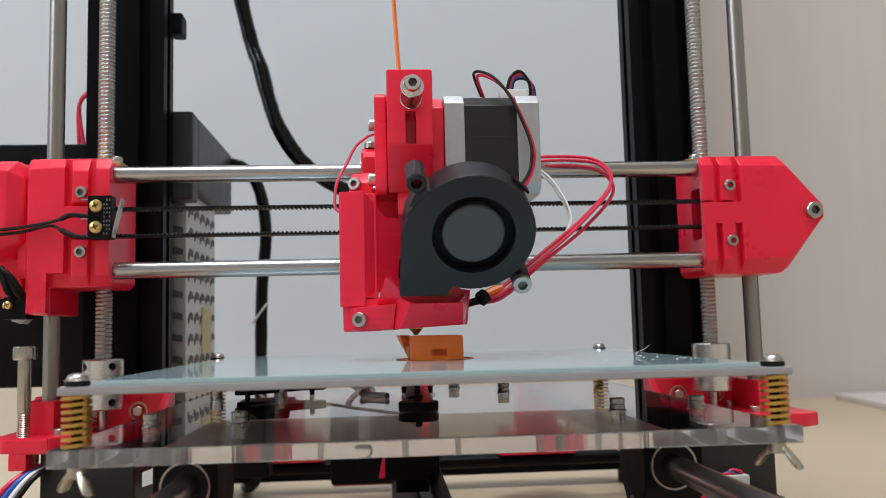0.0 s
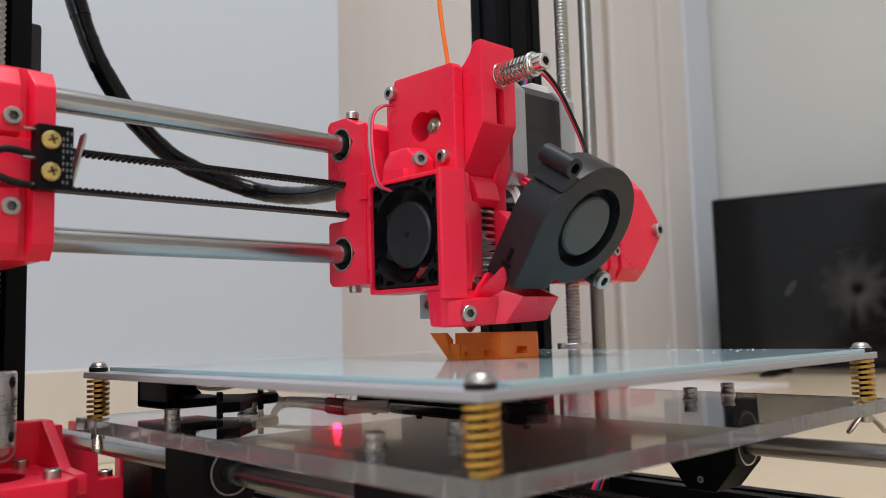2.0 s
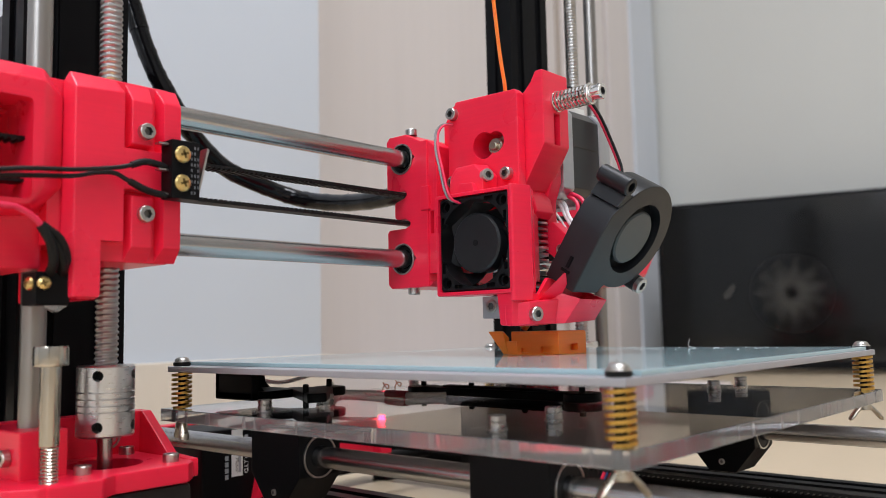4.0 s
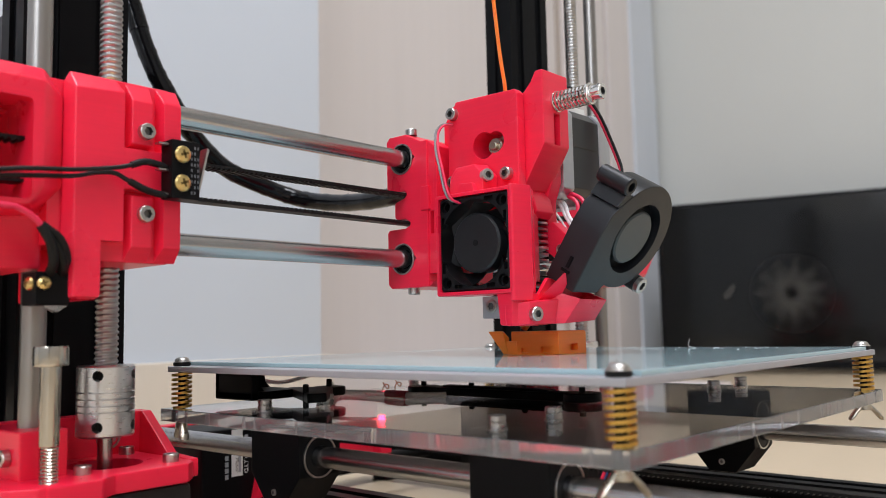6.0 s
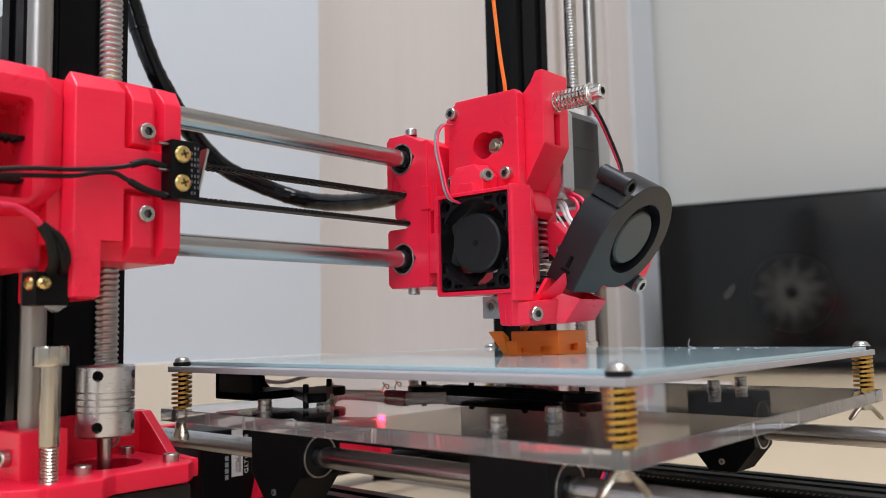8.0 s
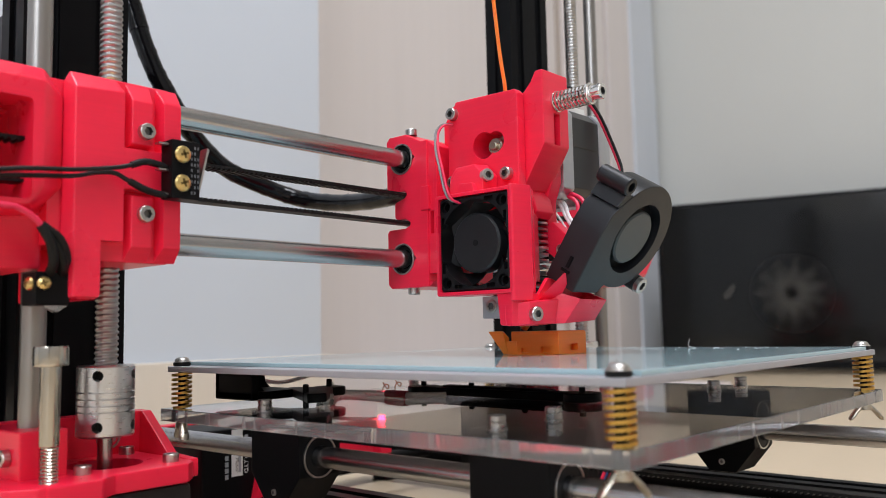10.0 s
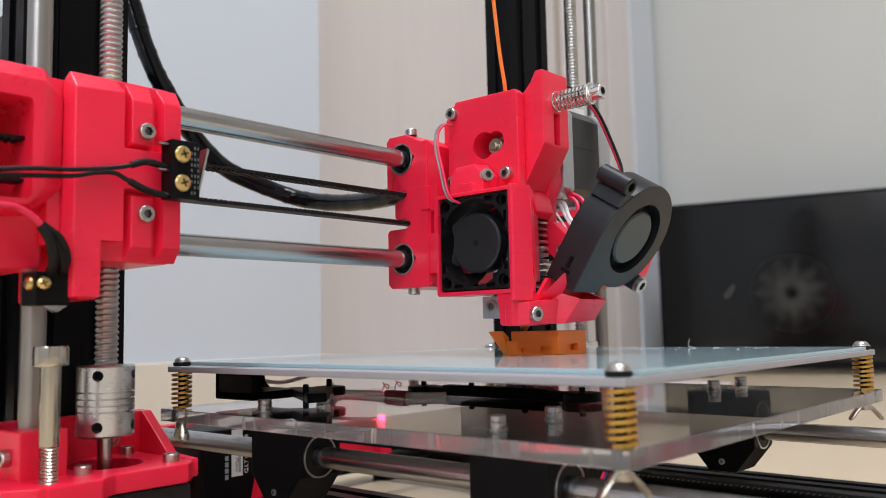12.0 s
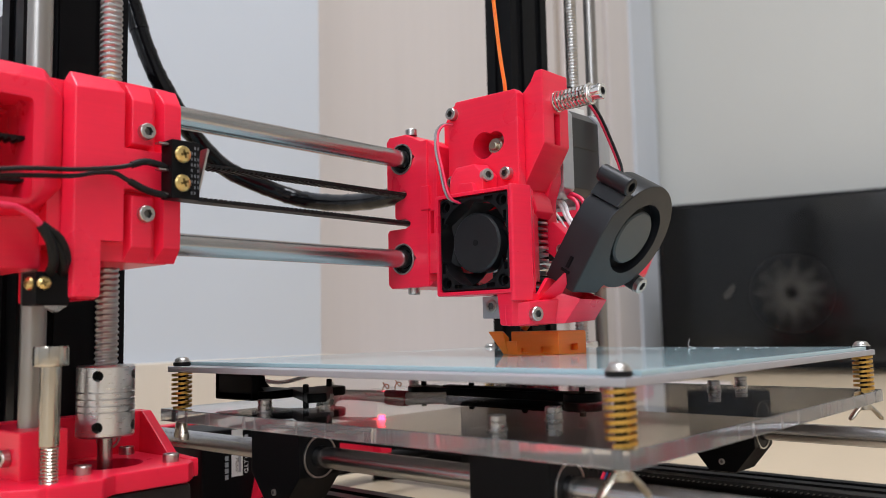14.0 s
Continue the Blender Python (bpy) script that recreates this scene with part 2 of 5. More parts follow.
AXES = {"x": lambda u, v, w: (w, u, v), "y": lambda u, v, w: (u, w, v), "z": lambda u, v, w: (u, v, w)}


def prism(bm, pts, axis, a, b, bev=0.4):
    """Polygon pts in the plane across axis (x: y,z; y: x,z; z: x,y), drawn out from a to b."""
    t, f = shape(), AXES[axis]
    lo = [t.verts.new(f(u, v, a)) for u, v in pts]
    hi = [t.verts.new(f(u, v, b)) for u, v in pts]
    n = len(pts)
    t.faces.new(lo)
    t.faces.new(hi)
    for i in range(n):
        t.faces.new((lo[i], lo[(i + 1) % n], hi[(i + 1) % n], hi[i]))
    bmesh.ops.recalc_face_normals(t, faces=t.faces)
    soften(t, bev)
    return merge(bm, t)


def hull(bm, pts, bev=0.3):
    t = shape()
    for p in pts:
        t.verts.new(p)
    bmesh.ops.convex_hull(t, input=t.verts)
    bmesh.ops.dissolve_limit(t, angle_limit=0.02, verts=t.verts, edges=t.edges)
    soften(t, bev)
    return merge(bm, t)


def rod(bm, p, q, r, seg=20, bev=0.3, r2=None):
    t = shape()
    p, q = Vector(p), Vector(q)
    d = q - p
    m = Matrix.Translation((p + q) / 2) @ d.to_track_quat("Z", "Y").to_matrix().to_4x4()
    bmesh.ops.create_cone(t, cap_ends=True, segments=seg, radius1=r, radius2=r if r2 is None else r2, depth=d.length, matrix=m)
    if bev:
        es = [e for e in t.edges if len(e.link_faces) == 2 and e.calc_face_angle(0) > 0.9]
        bmesh.ops.bevel(t, geom=es, offset=bev, segments=1, affect="EDGES")
    return merge(bm, t)


def ring(bm, c, axis, r0, r1, h, seg=32):
    """A flat ring about c, drawn out h along axis."""
    t = shape()
    n = Vector(axis).normalized()
    q = n.to_track_quat("Z", "Y")
    c = Vector(c)
    vs = []
    for k in range(seg):
        a = 2 * math.pi * k / seg
        for r, z in ((r0, 0), (r1, 0), (r1, h), (r0, h)):
            vs.append(t.verts.new(c + q @ Vector((r * math.cos(a), r * math.sin(a), z))))
    for k in range(seg):
        i, j = 4 * k, 4 * ((k + 1) % seg)
        for s in range(4):
            t.faces.new((vs[i + s], vs[j + s], vs[j + (s + 1) % 4], vs[i + (s + 1) % 4]))
    bmesh.ops.recalc_face_normals(t, faces=t.faces)
    return merge(bm, t)


def glide(pts, n=8):
    """A smooth line through pts."""
    p = [Vector(a) for a in pts]
    p = [2 * p[0] - p[1], *p, 2 * p[-1] - p[-2]]
    out = []
    for i in range(1, len(p) - 2):
        for k in range(n):
            t = k / n
            out.append(0.5 * (2 * p[i] + (p[i + 1] - p[i - 1]) * t + (2 * p[i - 1] - 5 * p[i] + 4 * p[i + 1] - p[i + 2]) * t * t
                              + (3 * p[i] - p[i - 1] - 3 * p[i + 1] + p[i + 2]) * t ** 3))
    return out + [p[-2]]


def cable(bm, pts, r, seg=10, n=8, wave=0.0):
    """A round cable through pts; wave: ridges of a spiral sleeve."""
    line = glide(pts, n)
    t = shape()
    rows, up = [], Vector((0.3, 0.2, 0.93))
    for i, c in enumerate(line):
        d = (line[min(i + 1, len(line) - 1)] - line[max(i - 1, 0)]).normalized()
        u = up - d * up.dot(d)
        u.normalize()
        up, v = u, d.cross(u)
        rr = r * (1 + wave * (1 if i % 6 == 0 else 0))
        rows.append([t.verts.new(c + rr * (u * math.cos(2 * math.pi * k / seg) + v * math.sin(2 * math.pi * k / seg))) for k in range(seg)])
    for a, b in zip(rows, rows[1:]):
        for k in range(seg):
            t.faces.new((a[k], a[(k + 1) % seg], b[(k + 1) % seg], b[k]))
    t.faces.new(rows[0])
    t.faces.new(rows[-1])
    bmesh.ops.recalc_face_normals(t, faces=t.faces)
    return merge(bm, t)


def coil(bm, c, axis, r, wire_h, wire_w, length, turns, seg=22):
    """A coil spring of flat wire about c along axis."""
    t = shape()
    q = Vector(axis).normalized().to_track_quat("Z", "Y")
    c, rows = Vector(c), []
    for k in range(int(turns * seg) + 1):
        a = 2 * math.pi * k / seg
        z = length * k / (turns * seg)
        rows.append([t.verts.new(c + q @ Vector(((r + s * wire_w / 2) * math.cos(a), (r + s * wire_w / 2) * math.sin(a), z + h * wire_h / 2)))
                     for s, h in ((-1, -1), (1, -1), (1, 1), (-1, 1))])
    for a, b in zip(rows, rows[1:]):
        for s in range(4):
            t.faces.new((a[s], a[(s + 1) % 4], b[(s + 1) % 4], b[s]))
    t.faces.new(rows[0])
    t.faces.new(rows[-1])
    bmesh.ops.recalc_face_normals(t, faces=t.faces)
    return merge(bm, t)


def thing(name, label, category, at=(0, 0, 0), group="", kind=""):
    ob = new(name)
    ob.empty_display_size = 0.02
    ob.location = [a * 0.001 for a in at]
    return tagged(ob, label, category, group, kind)


PLAIN = {"lead_screw", "timing_belt", "spring", "strand", "sleeve", "plastic_crumbs"}


def part(name, bm, mat, parent=None, label="", smooth=32, kind=""):
    """Links bm as one mesh under a thing or a part."""
    for v in bm.verts:
        v.co *= 0.001
    me = bpy.data.meshes.new(name)
    bm.to_mesh(me)
    bm.free()
    me.materials.append(mat)
    me.polygons.foreach_set("use_smooth", [True] * len(me.polygons))
    me.set_sharp_from_angle(angle=radians(smooth))
    ob = new(name, me)
    ob.parent = parent
    if name not in PLAIN:
        wn = ob.modifiers.new("weighted_normals", "WEIGHTED_NORMAL")
        wn.keep_sharp = True
    if label or kind:
        tagged(ob, label, "", "", kind)
    return ob


def carve(ob, bm):
    """Takes the closed shape bm away from ob's mesh."""
    for v in bm.verts:
        v.co *= 0.001
    me = bpy.data.meshes.new("cutter")
    bm.to_mesh(me)
    bm.free()
    c = new("cutter", me)
    c.parent = ob.parent
    keep = ob.modifiers.get("weighted_normals")
    if keep:
        ob.modifiers.remove(keep)
    m = ob.modifiers.new("cut", "BOOLEAN")
    m.operation, m.solver, m.object, m.use_self = "DIFFERENCE", "EXACT", c, True
    bpy.context.view_layer.update()
    made = bpy.data.meshes.new_from_object(ob.evaluated_get(bpy.context.evaluated_depsgraph_get()))
    made.name = ob.name
    ob.modifiers.remove(m)
    ob.data = made
    made.polygons.foreach_set("use_smooth", [True] * len(made.polygons))
    made.set_sharp_from_angle(angle=radians(32))
    bpy.data.objects.remove(c)
    bpy.data.meshes.remove(me)
    ob.modifiers.new("weighted_normals", "WEIGHTED_NORMAL").keep_sharp = True
    return ob


def cap_screw(parent, c, axis, r=2.7, h=3.0, mat=None, name="screw"):
    """A socket cap screw head: c is the middle of its seat, axis points out."""
    n = Vector(axis).normalized()
    q = n.to_track_quat("Z", "Y")
    c = Vector(c)
    t = shape()
    prof = ((0.0, 0.0, 0), (r, 0.0, 0), (r, h * 0.86, 0), (r * 0.9, h, 0), (r * 0.56, h, 1), (r * 0.54, h * 0.3, 1), (0.0, h * 0.25, 1))
    seg, rows = 24, []
    for rr, z, six in prof:
        row_ = []
        for k in range(seg):
            a = 2 * math.pi * k / seg
            f = rr * (0.866 / math.cos((a % (math.pi / 3)) - math.pi / 6) if six else 1)
            row_.append(t.verts.new(c + q @ Vector((f * math.cos(a), f * math.sin(a), z))))
        rows.append(row_)
    for i, (a, b) in enumerate(zip(rows, rows[1:])):
        for k in range(seg):
            t.faces.new((a[k], a[(k + 1) % seg], b[(k + 1) % seg], b[k])).material_index = 1 if i >= 4 else 0
    bmesh.ops.remove_doubles(t, verts=t.verts, dist=0.001)
    bmesh.ops.recalc_face_normals(t, faces=t.faces)
    ob = part(name, t, mat or SCREW, parent)
    ob.data.materials.append(SOCKET)
    return ob


def pan_screw(parent, c, axis, r=2.6, mat=None, name="screw"):
    """A domed screw head with a cross slot."""
    n = Vector(axis).normalized()
    q = n.to_track_quat("Z", "Y")
    c = Vector(c)
    t = shape()
    seg, rows = 18, []
    for rr, z in ((r, 0), (r, 0.6), (r * 0.85, 1.2), (r * 0.5, 1.6), (0.0, 1.7)):
        rows.append([t.verts.new(c + q @ Vector((rr * math.cos(2 * math.pi * k / seg), rr * math.sin(2 * math.pi * k / seg), z))) for k in range(seg)])
    for a, b in zip(rows, rows[1:]):
        for k in range(seg):
            t.faces.new((a[k], a[(k + 1) % seg], b[(k + 1) % seg], b[k]))
    t.faces.new(rows[0])
    bmesh.ops.remove_doubles(t, verts=t.verts, dist=0.001)
    bmesh.ops.recalc_face_normals(t, faces=t.faces)
    ob = part(name, t, mat or SCREW, parent)
    # the slot's shade is drawn as flat dark bars on the dome
    s = shape()
    for u in ((1, 0.28), (0.28, 1)):
        b = shape()
        bmesh.ops.create_cube(b, size=1, matrix=Matrix.Translation(c + n * 1.65) @ q.to_matrix().to_4x4() @ pose(0, 0, 0, 0, 0, 20) @ Matrix.Diagonal((r * u[0], r * u[1], 0.16, 1)))
        merge(s, b)
    part("cross_slot", s, SLOTBRASS if mat else SOCKET, ob)
    return ob



# ---- the room ----
def slab(name, x0, x1, y0, y1, z0, z1, mat, label, category, bev=0.0):
    ob = part(name, box(shape(), x0, x1, y0, y1, z0, z1, bev), mat)
    return tagged(ob, label, category, "", "structure")


slab("floor", -2000, 1750, -2600, 770, FLOOR - 40, FLOOR, WOOD, "light beige wood-grain floor with a satin finish", "floor")
slab("wall_north", -2000, 340, 495, 770, FLOOR - 40, 2250, WALLW, "smooth white painted wall behind the printer", "wall")
slab("wall_niche", 340, 1690, 770, 900, FLOOR - 40, 2250, PANEL, "cream wood-grain panelled wall in a niche", "wall")
slab("wall_east", 1690, 1810, -2600, 770, FLOOR - 40, 2250, WALLG, "pale grey-green papered wall behind the television", "wall")
# unseen south and west walls and ceiling, added to bounce light back
slab("unseen_wall_south", -2000, 1690, -2720, -2600, FLOOR - 40, 2250, WALLD, "unseen grey wall behind the camera, added for fill light", "wall")
slab("unseen_wall_west_low", -2120, -2000, -2720, 770, FLOOR - 40, 600, WALLW, "unseen white wall below the added pane", "wall")
slab("unseen_wall_west_high", -2120, -2000, -2720, 770, 1900, 2250, WALLW, "unseen white wall above the added pane", "wall")
slab("unseen_wall_west_north", -2120, -2000, -300, 770, 600, 1900, WALLW, "unseen white wall beside the added pane", "wall")
slab("unseen_wall_west_south", -2120, -2000, -2720, -1700, 600, 1900, WALLW, "unseen white wall beside the added pane", "wall")
slab("ceiling", -2120, 1810, -2720, 900, 2250, 2300, CEIL, "unseen white ceiling, added for bounce light", "ceiling")
slab("baseboard_north", -2000, 350, 483, 495, FLOOR, 2.0, SKIRT, "beige baseboard along the white wall", "baseboard", 2.0)
for x0, x1, y0, m, lab in ((1252, 1270, 766, TRIMB, "dark vertical groove beside the door panel"), (1270, 1441, 756, PANEL, "cream vertical door casing board"),
                           (1441, 1454, 764, TRIMB, "dark vertical groove in the door casing"), (1454, 1556, 752, PANEL, "cream inner door casing board"),
                           (1556, 1674, 746, TRIM, "pale blue-white vertical door frame beside the corner"), (1674, 1690, 762, JOINT, "dark joint in the room corner")):
    slab("trim", x0, x1, y0, 770, FLOOR, 2250, m, lab, "trim", 2.0)
# made-up pane behind the side fill light; it does not glow
slab("added_side_pane", -2090, -2080, -1700, -300, 600, 1900, WHITE, "added unseen pane behind the side fill light", "window")

lamp = thing("ceiling_lamp", "square white ceiling lamp, switched on", "lamp")
part("housing", box(shape(), -660, 260, -1010, -90, 2225, 2250, 4), WHITE, lamp)

# television on the floor, turned a little towards the printer
tv = thing("television", "black flat-screen television standing on the floor", "television", at=(1508, 312, FLOOR))
tv.rotation_euler = (0, 0, radians(-90 + 14.5))
W = 640
part("bezel", box(shape(), -W / 2 - 10, W / 2 + 10, 0, 34, 12, 372, 3), BLACK, tv)
part("screen", box(shape(), -W / 2, W / 2, -1.2, 3, 26, 364, 0.3), TVBLACK, tv, "glossy black screen")
for sx in (-220, 220):
    b = shape()
    hull(b, [(sx - 14, -90, 0), (sx + 14, -90, 0), (sx - 14, 110, 0), (sx + 14, 110, 0), (sx - 14, -90, 4), (sx + 14, -90, 4), (sx - 10, 10, 16), (sx + 10, 24, 16), (sx + 14, 110, 4), (sx - 14, 110, 4)], 0)
    part("foot", b, BLACK, tv)
rng = random.Random(3)
CX, CZ = -W / 2 + 262, 168


def flower_mark(cx, cz):
    """A pale mark in the shape of a flower: petals fade outwards from a clear middle."""
    m = material("pale_flower_mark", (0.105, 0.10, 0.09), 0.8, vary=0.2, scale=40)
    nt = m.node_tree

    def math_(op, a, b=None):
        n = nt.nodes.new("ShaderNodeMath")
        n.operation = op
        for k, v in ((0, a), (1, b)):
            if isinstance(v, (int, float)):
                n.inputs[k].default_value = v
            elif v is not None:
                nt.links.new(v, n.inputs[k])
        return n.outputs[0]

    def fade(value, a, b):
        n = nt.nodes.new("ShaderNodeMapRange")
        n.interpolation_type = "SMOOTHSTEP"
        n.inputs["From Min"].default_value, n.inputs["From Max"].default_value = a, b
        nt.links.new(value, n.inputs["Value"])
        return n.outputs["Result"]

    xyz = nt.nodes.new("ShaderNodeSeparateXYZ")
    nt.links.new(nt.nodes["Texture Coordinate"].outputs["Object"], xyz.inputs[0])
    x, z = math_("SUBTRACT", xyz.outputs[0], cx * 0.001), math_("SUBTRACT", xyz.outputs[2], cz * 0.001)
    r = math_("SQRT", math_("ADD", math_("MULTIPLY", x, x), math_("MULTIPLY", z, z)))
    grain = nt.nodes.new("ShaderNodeTexNoise")
    grain.inputs["Scale"].default_value = 28
    nt.links.new(nt.nodes["Texture Coordinate"].outputs["Object"], grain.inputs["Vector"])
    a = math_("ADD", math_("MULTIPLY", math_("ARCTAN2", z, x), 11), math_("MULTIPLY", grain.outputs["Fac"], 7))
    petal = math_("MULTIPLY", math_("ADD", math_("COSINE", a), 1), 0.5)
    reach = math_("ADD", r, math_("MULTIPLY", math_("SUBTRACT", 1, petal), 0.026))
    alpha = math_("MULTIPLY", math_("SUBTRACT", 1, fade(reach, 0.026, 0.088)), fade(r, 0.006, 0.020))
    nt.links.new(math_("MULTIPLY", alpha, math_("ADD", 0.08, math_("MULTIPLY", grain.outputs["Fac"], 0.7))), nt.nodes["Principled BSDF"].inputs["Alpha"])
    return m


film = shape()
film.faces.new([film.verts.new((CX + 85 * math.cos(2 * math.pi * k / 32), -1.5, CZ + 85 * math.sin(2 * math.pi * k / 32))) for k in range(32)])
part("screen_mark", film, flower_mark(CX, CZ), tv, "faint pale flower-shaped mark on the screen")
t = shape()
prism(t, [(-W / 2 + 128, 158), (-W / 2 + 126, 166), (-W / 2 + 138, 184), (-W / 2 + 149, 192), (-W / 2 + 152, 184), (-W / 2 + 140, 164)], "y", -1.6, -1.25, 0)
part("screen_mark", t, PALE_MARK, tv, "faint pale mark on the screen")
mat_ = thing("foam_board", "thin pale pink board lying flat on the floor", "board", at=(0, 0, FLOOR))
part("sheet", prism(shape(), [(560, 400), (1130, 350), (1150, 745), (612, 750)], "z", 0.2, 8, 1.0), PALE, mat_)

# ---- printer frame ----
frame_ = thing("printer_frame", "black aluminium frame of a desktop 3D printer standing on the floor", "printer frame", at=(0, 0, FLOOR))
frame_h = -FLOOR


def fpart(name, bm, mat, label="", parent=None):
    """A part of the frame, drawn in the printer's own heights."""
    for v in bm.verts:
        v.co.z += frame_h
    return part(name, bm, mat, parent or frame_, label)


def profile40(x0, y0, z0, z1):
    """A 40 x 20 slotted extrusion, upright: slots on front and back."""
    def slot(c, y, s):
        return [(c - 3.1, y), (c - 3.1, y + s * 1.6), (c - 5.2, y + s * 1.6), (c - 5.2, y + s * 3.4), (c - 2.6, y + s * 6), (c + 2.6, y + s * 6),
                (c + 5.2, y + s * 3.4), (c + 5.2, y + s * 1.6), (c + 3.1, y + s * 1.6), (c + 3.1, y)]
    pts = [(x0, y0)] + slot(x0 + 10, y0, 1) + slot(x0 + 30, y0, 1) + [(x0 + 40, y0), (x0 + 40, y0 + 6.9), (x0 + 38.4, y0 + 6.9), (x0 + 38.4, y0 + 13.1), (x0 + 40, y0 + 13.1), (x0 + 40, y0 + 20)]
    pts += [(2 * (x0 + 20) - u, 2 * (y0 + 10) - v) for u, v in (slot(x0 + 10, y0, 1) + slot(x0 + 30, y0, 1))]
    pts += [(x0, y0 + 20), (x0, y0 + 13.1), (x0 + 1.6, y0 + 13.1), (x0 + 1.6, y0 + 6.9), (x0, y0 + 6.9)]
    return prism(shape(), pts, "z", z0, z1, 0)


def profile20(axis, u0, v0, a, b):
    """A 20 x 20 slotted extrusion along axis."""
    pts = []
    for k in range(4):
        for u, v in ((0, 0), (6.9, 0), (6.9, 1.6), (4.8, 1.6), (4.8, 3.4), (7.4, 6), (12.6, 6), (15.2, 3.4), (15.2, 1.6), (13.1, 1.6), (13.1, 0)):
            du, dv = u - 10, v - 10
            for _ in range(k):
                du, dv = -dv, du
            pts.append((u0 + 10 + du, v0 + 10 + dv))
    return prism(shape(), pts, axis, a, b, 0)


fpart("upright", profile40(-170, 48, FLOOR + 8, 420), ANOD)
fpart("upright", profile40(124, 48, FLOOR + 8, 420), ANOD)
fpart("top_beam", profile20("x", 48, 420, -172, 164), ANOD)
for x0 in (-175, 148):
    fpart("side_rail", profile20("y", x0, -72, -255, 215), ANOD)
for y0 in (-255, 195):
    fpart("cross_rail", profile20("x", y0, -72, -155, 148), ANOD)
fpart("rear_rod", rod(shape(), (-155, 150, -56), (148, 150, -56), 4), BLACK, "black threaded cross rod")
fpart("centre_rail", profile20("y", -12, -72, -235, 195), ANOD)
for x0, y0 in ((-165, -245), (158, -245), (-165, 205), (158, 205)):
    fpart("foot", rod(shape(), (x0, y0, FLOOR), (x0, y0, -72), 8), RUBBER, "black rubber foot")
# clips on the inner side of an upright
fpart("clip", box(shape(), -131, -124, 62, 74, 196, 208, 1), BLACK)


def z_rod(x, y):
    return fpart("smooth_rod", rod(shape(), (x, y, -16), (x, y, 400), 4, 28), SATIN, "satin steel guide rod")


z_rod(-175, 21)
z_rod(172.5, 20)


def lead_screw(x, y, z0, z1, r=4.0, pitch=2.0, seg=16):
    t, rows = shape(), []
    n = int((z1 - z0) / pitch * 6)
    for i in range(n + 1):
        z = z0 + (z1 - z0) * i / n
        ringv = []
        for k in range(seg):
            ph = ((z / pitch) - k / seg) % 1.0
            w = 1.0 if ph < 0.38 else (0.0 if 0.5 < ph < 0.88 else 0.5)
            rr = r - 0.55 + 0.55 * w
            a = 2 * math.pi * k / seg
            ringv.append(t.verts.new((x + rr * math.cos(a), y + rr * math.sin(a), z)))
        rows.append(ringv)
    for a, b in zip(rows, rows[1:]):
        for k in range(seg):
            t.faces.new((a[k], a[(k + 1) % seg], b[(k + 1) % seg], b[k]))
    t.faces.new(rows[0])
    t.faces.new(rows[-1])
    bmesh.ops.recalc_face_normals(t, faces=t.faces)
    return fpart("lead_screw", t, THREAD, "threaded steel lead screw")


for sx in (-150.6, 150.0):
    lead_screw(sx, 20.2, 8, 400)


def lathe(t, c, prof, seg=40):
    """Turns the outline prof (radius, height) about the upright axis through c."""
    rows = [[t.verts.new((c[0] + r * math.cos(2 * math.pi * k / seg), c[1] + r * math.sin(2 * math.pi * k / seg), z)) for k in range(seg)] for r, z in prof]
    for a, b in zip(rows, rows[1:]):
        for k in range(seg):
            t.faces.new((a[k], a[(k + 1) % seg], b[(k + 1) % seg], b[k]))
    bmesh.ops.remove_doubles(t, verts=t.verts, dist=0.001)
    bmesh.ops.recalc_face_normals(t, faces=t.faces)
    return t


def coupler(x, y, turn):
    t = shape()
    prof, z = [(0.0, -5.0), (9.0, -5.0), (9.5, -4.4)], 3.2
    for i in range(4):
        prof += [(9.5, z), (8.2, z), (8.2, z + 0.5), (9.5, z + 0.5)]
        z += 2.2
    prof += [(9.5, 18.4), (9.0, 19.0), (0.0, 19.0)]
    lathe(t, (x, y), prof)
    ob = fpart("shaft_coupler", t, ALU, "aluminium flexible shaft coupler with four slits")
    c = shape()
    for zz in (15.6, -1.4):
        for a in (turn, turn + 85):
            d = Vector((math.cos(radians(a)), math.sin(radians(a)), 0))
            p = Vector((x, y, zz + frame_h))
            rod(c, p + d * 4.5, p + d * 12, 1.8, 18, 0)
    carve(ob, c)
    for zz in (15.6, -1.4):
        for a in (turn, turn + 85):
            d = Vector((math.cos(radians(a)), math.sin(radians(a)), 0))
            p = Vector((x, y, zz))
            fpart("grub_screw", rod(shape(), p + d * 4.4, p + d * 5.6, 1.75, 16, 0), RUBBER, "black grub screw", ob)
    fpart("motor_shaft", rod(shape(), (x, y, -24), (x, y, -5), 2.5, 16), STEEL)
    return ob


coupler(-150.6, 20.2, -132)
coupler(150.0, 20.2, 20)


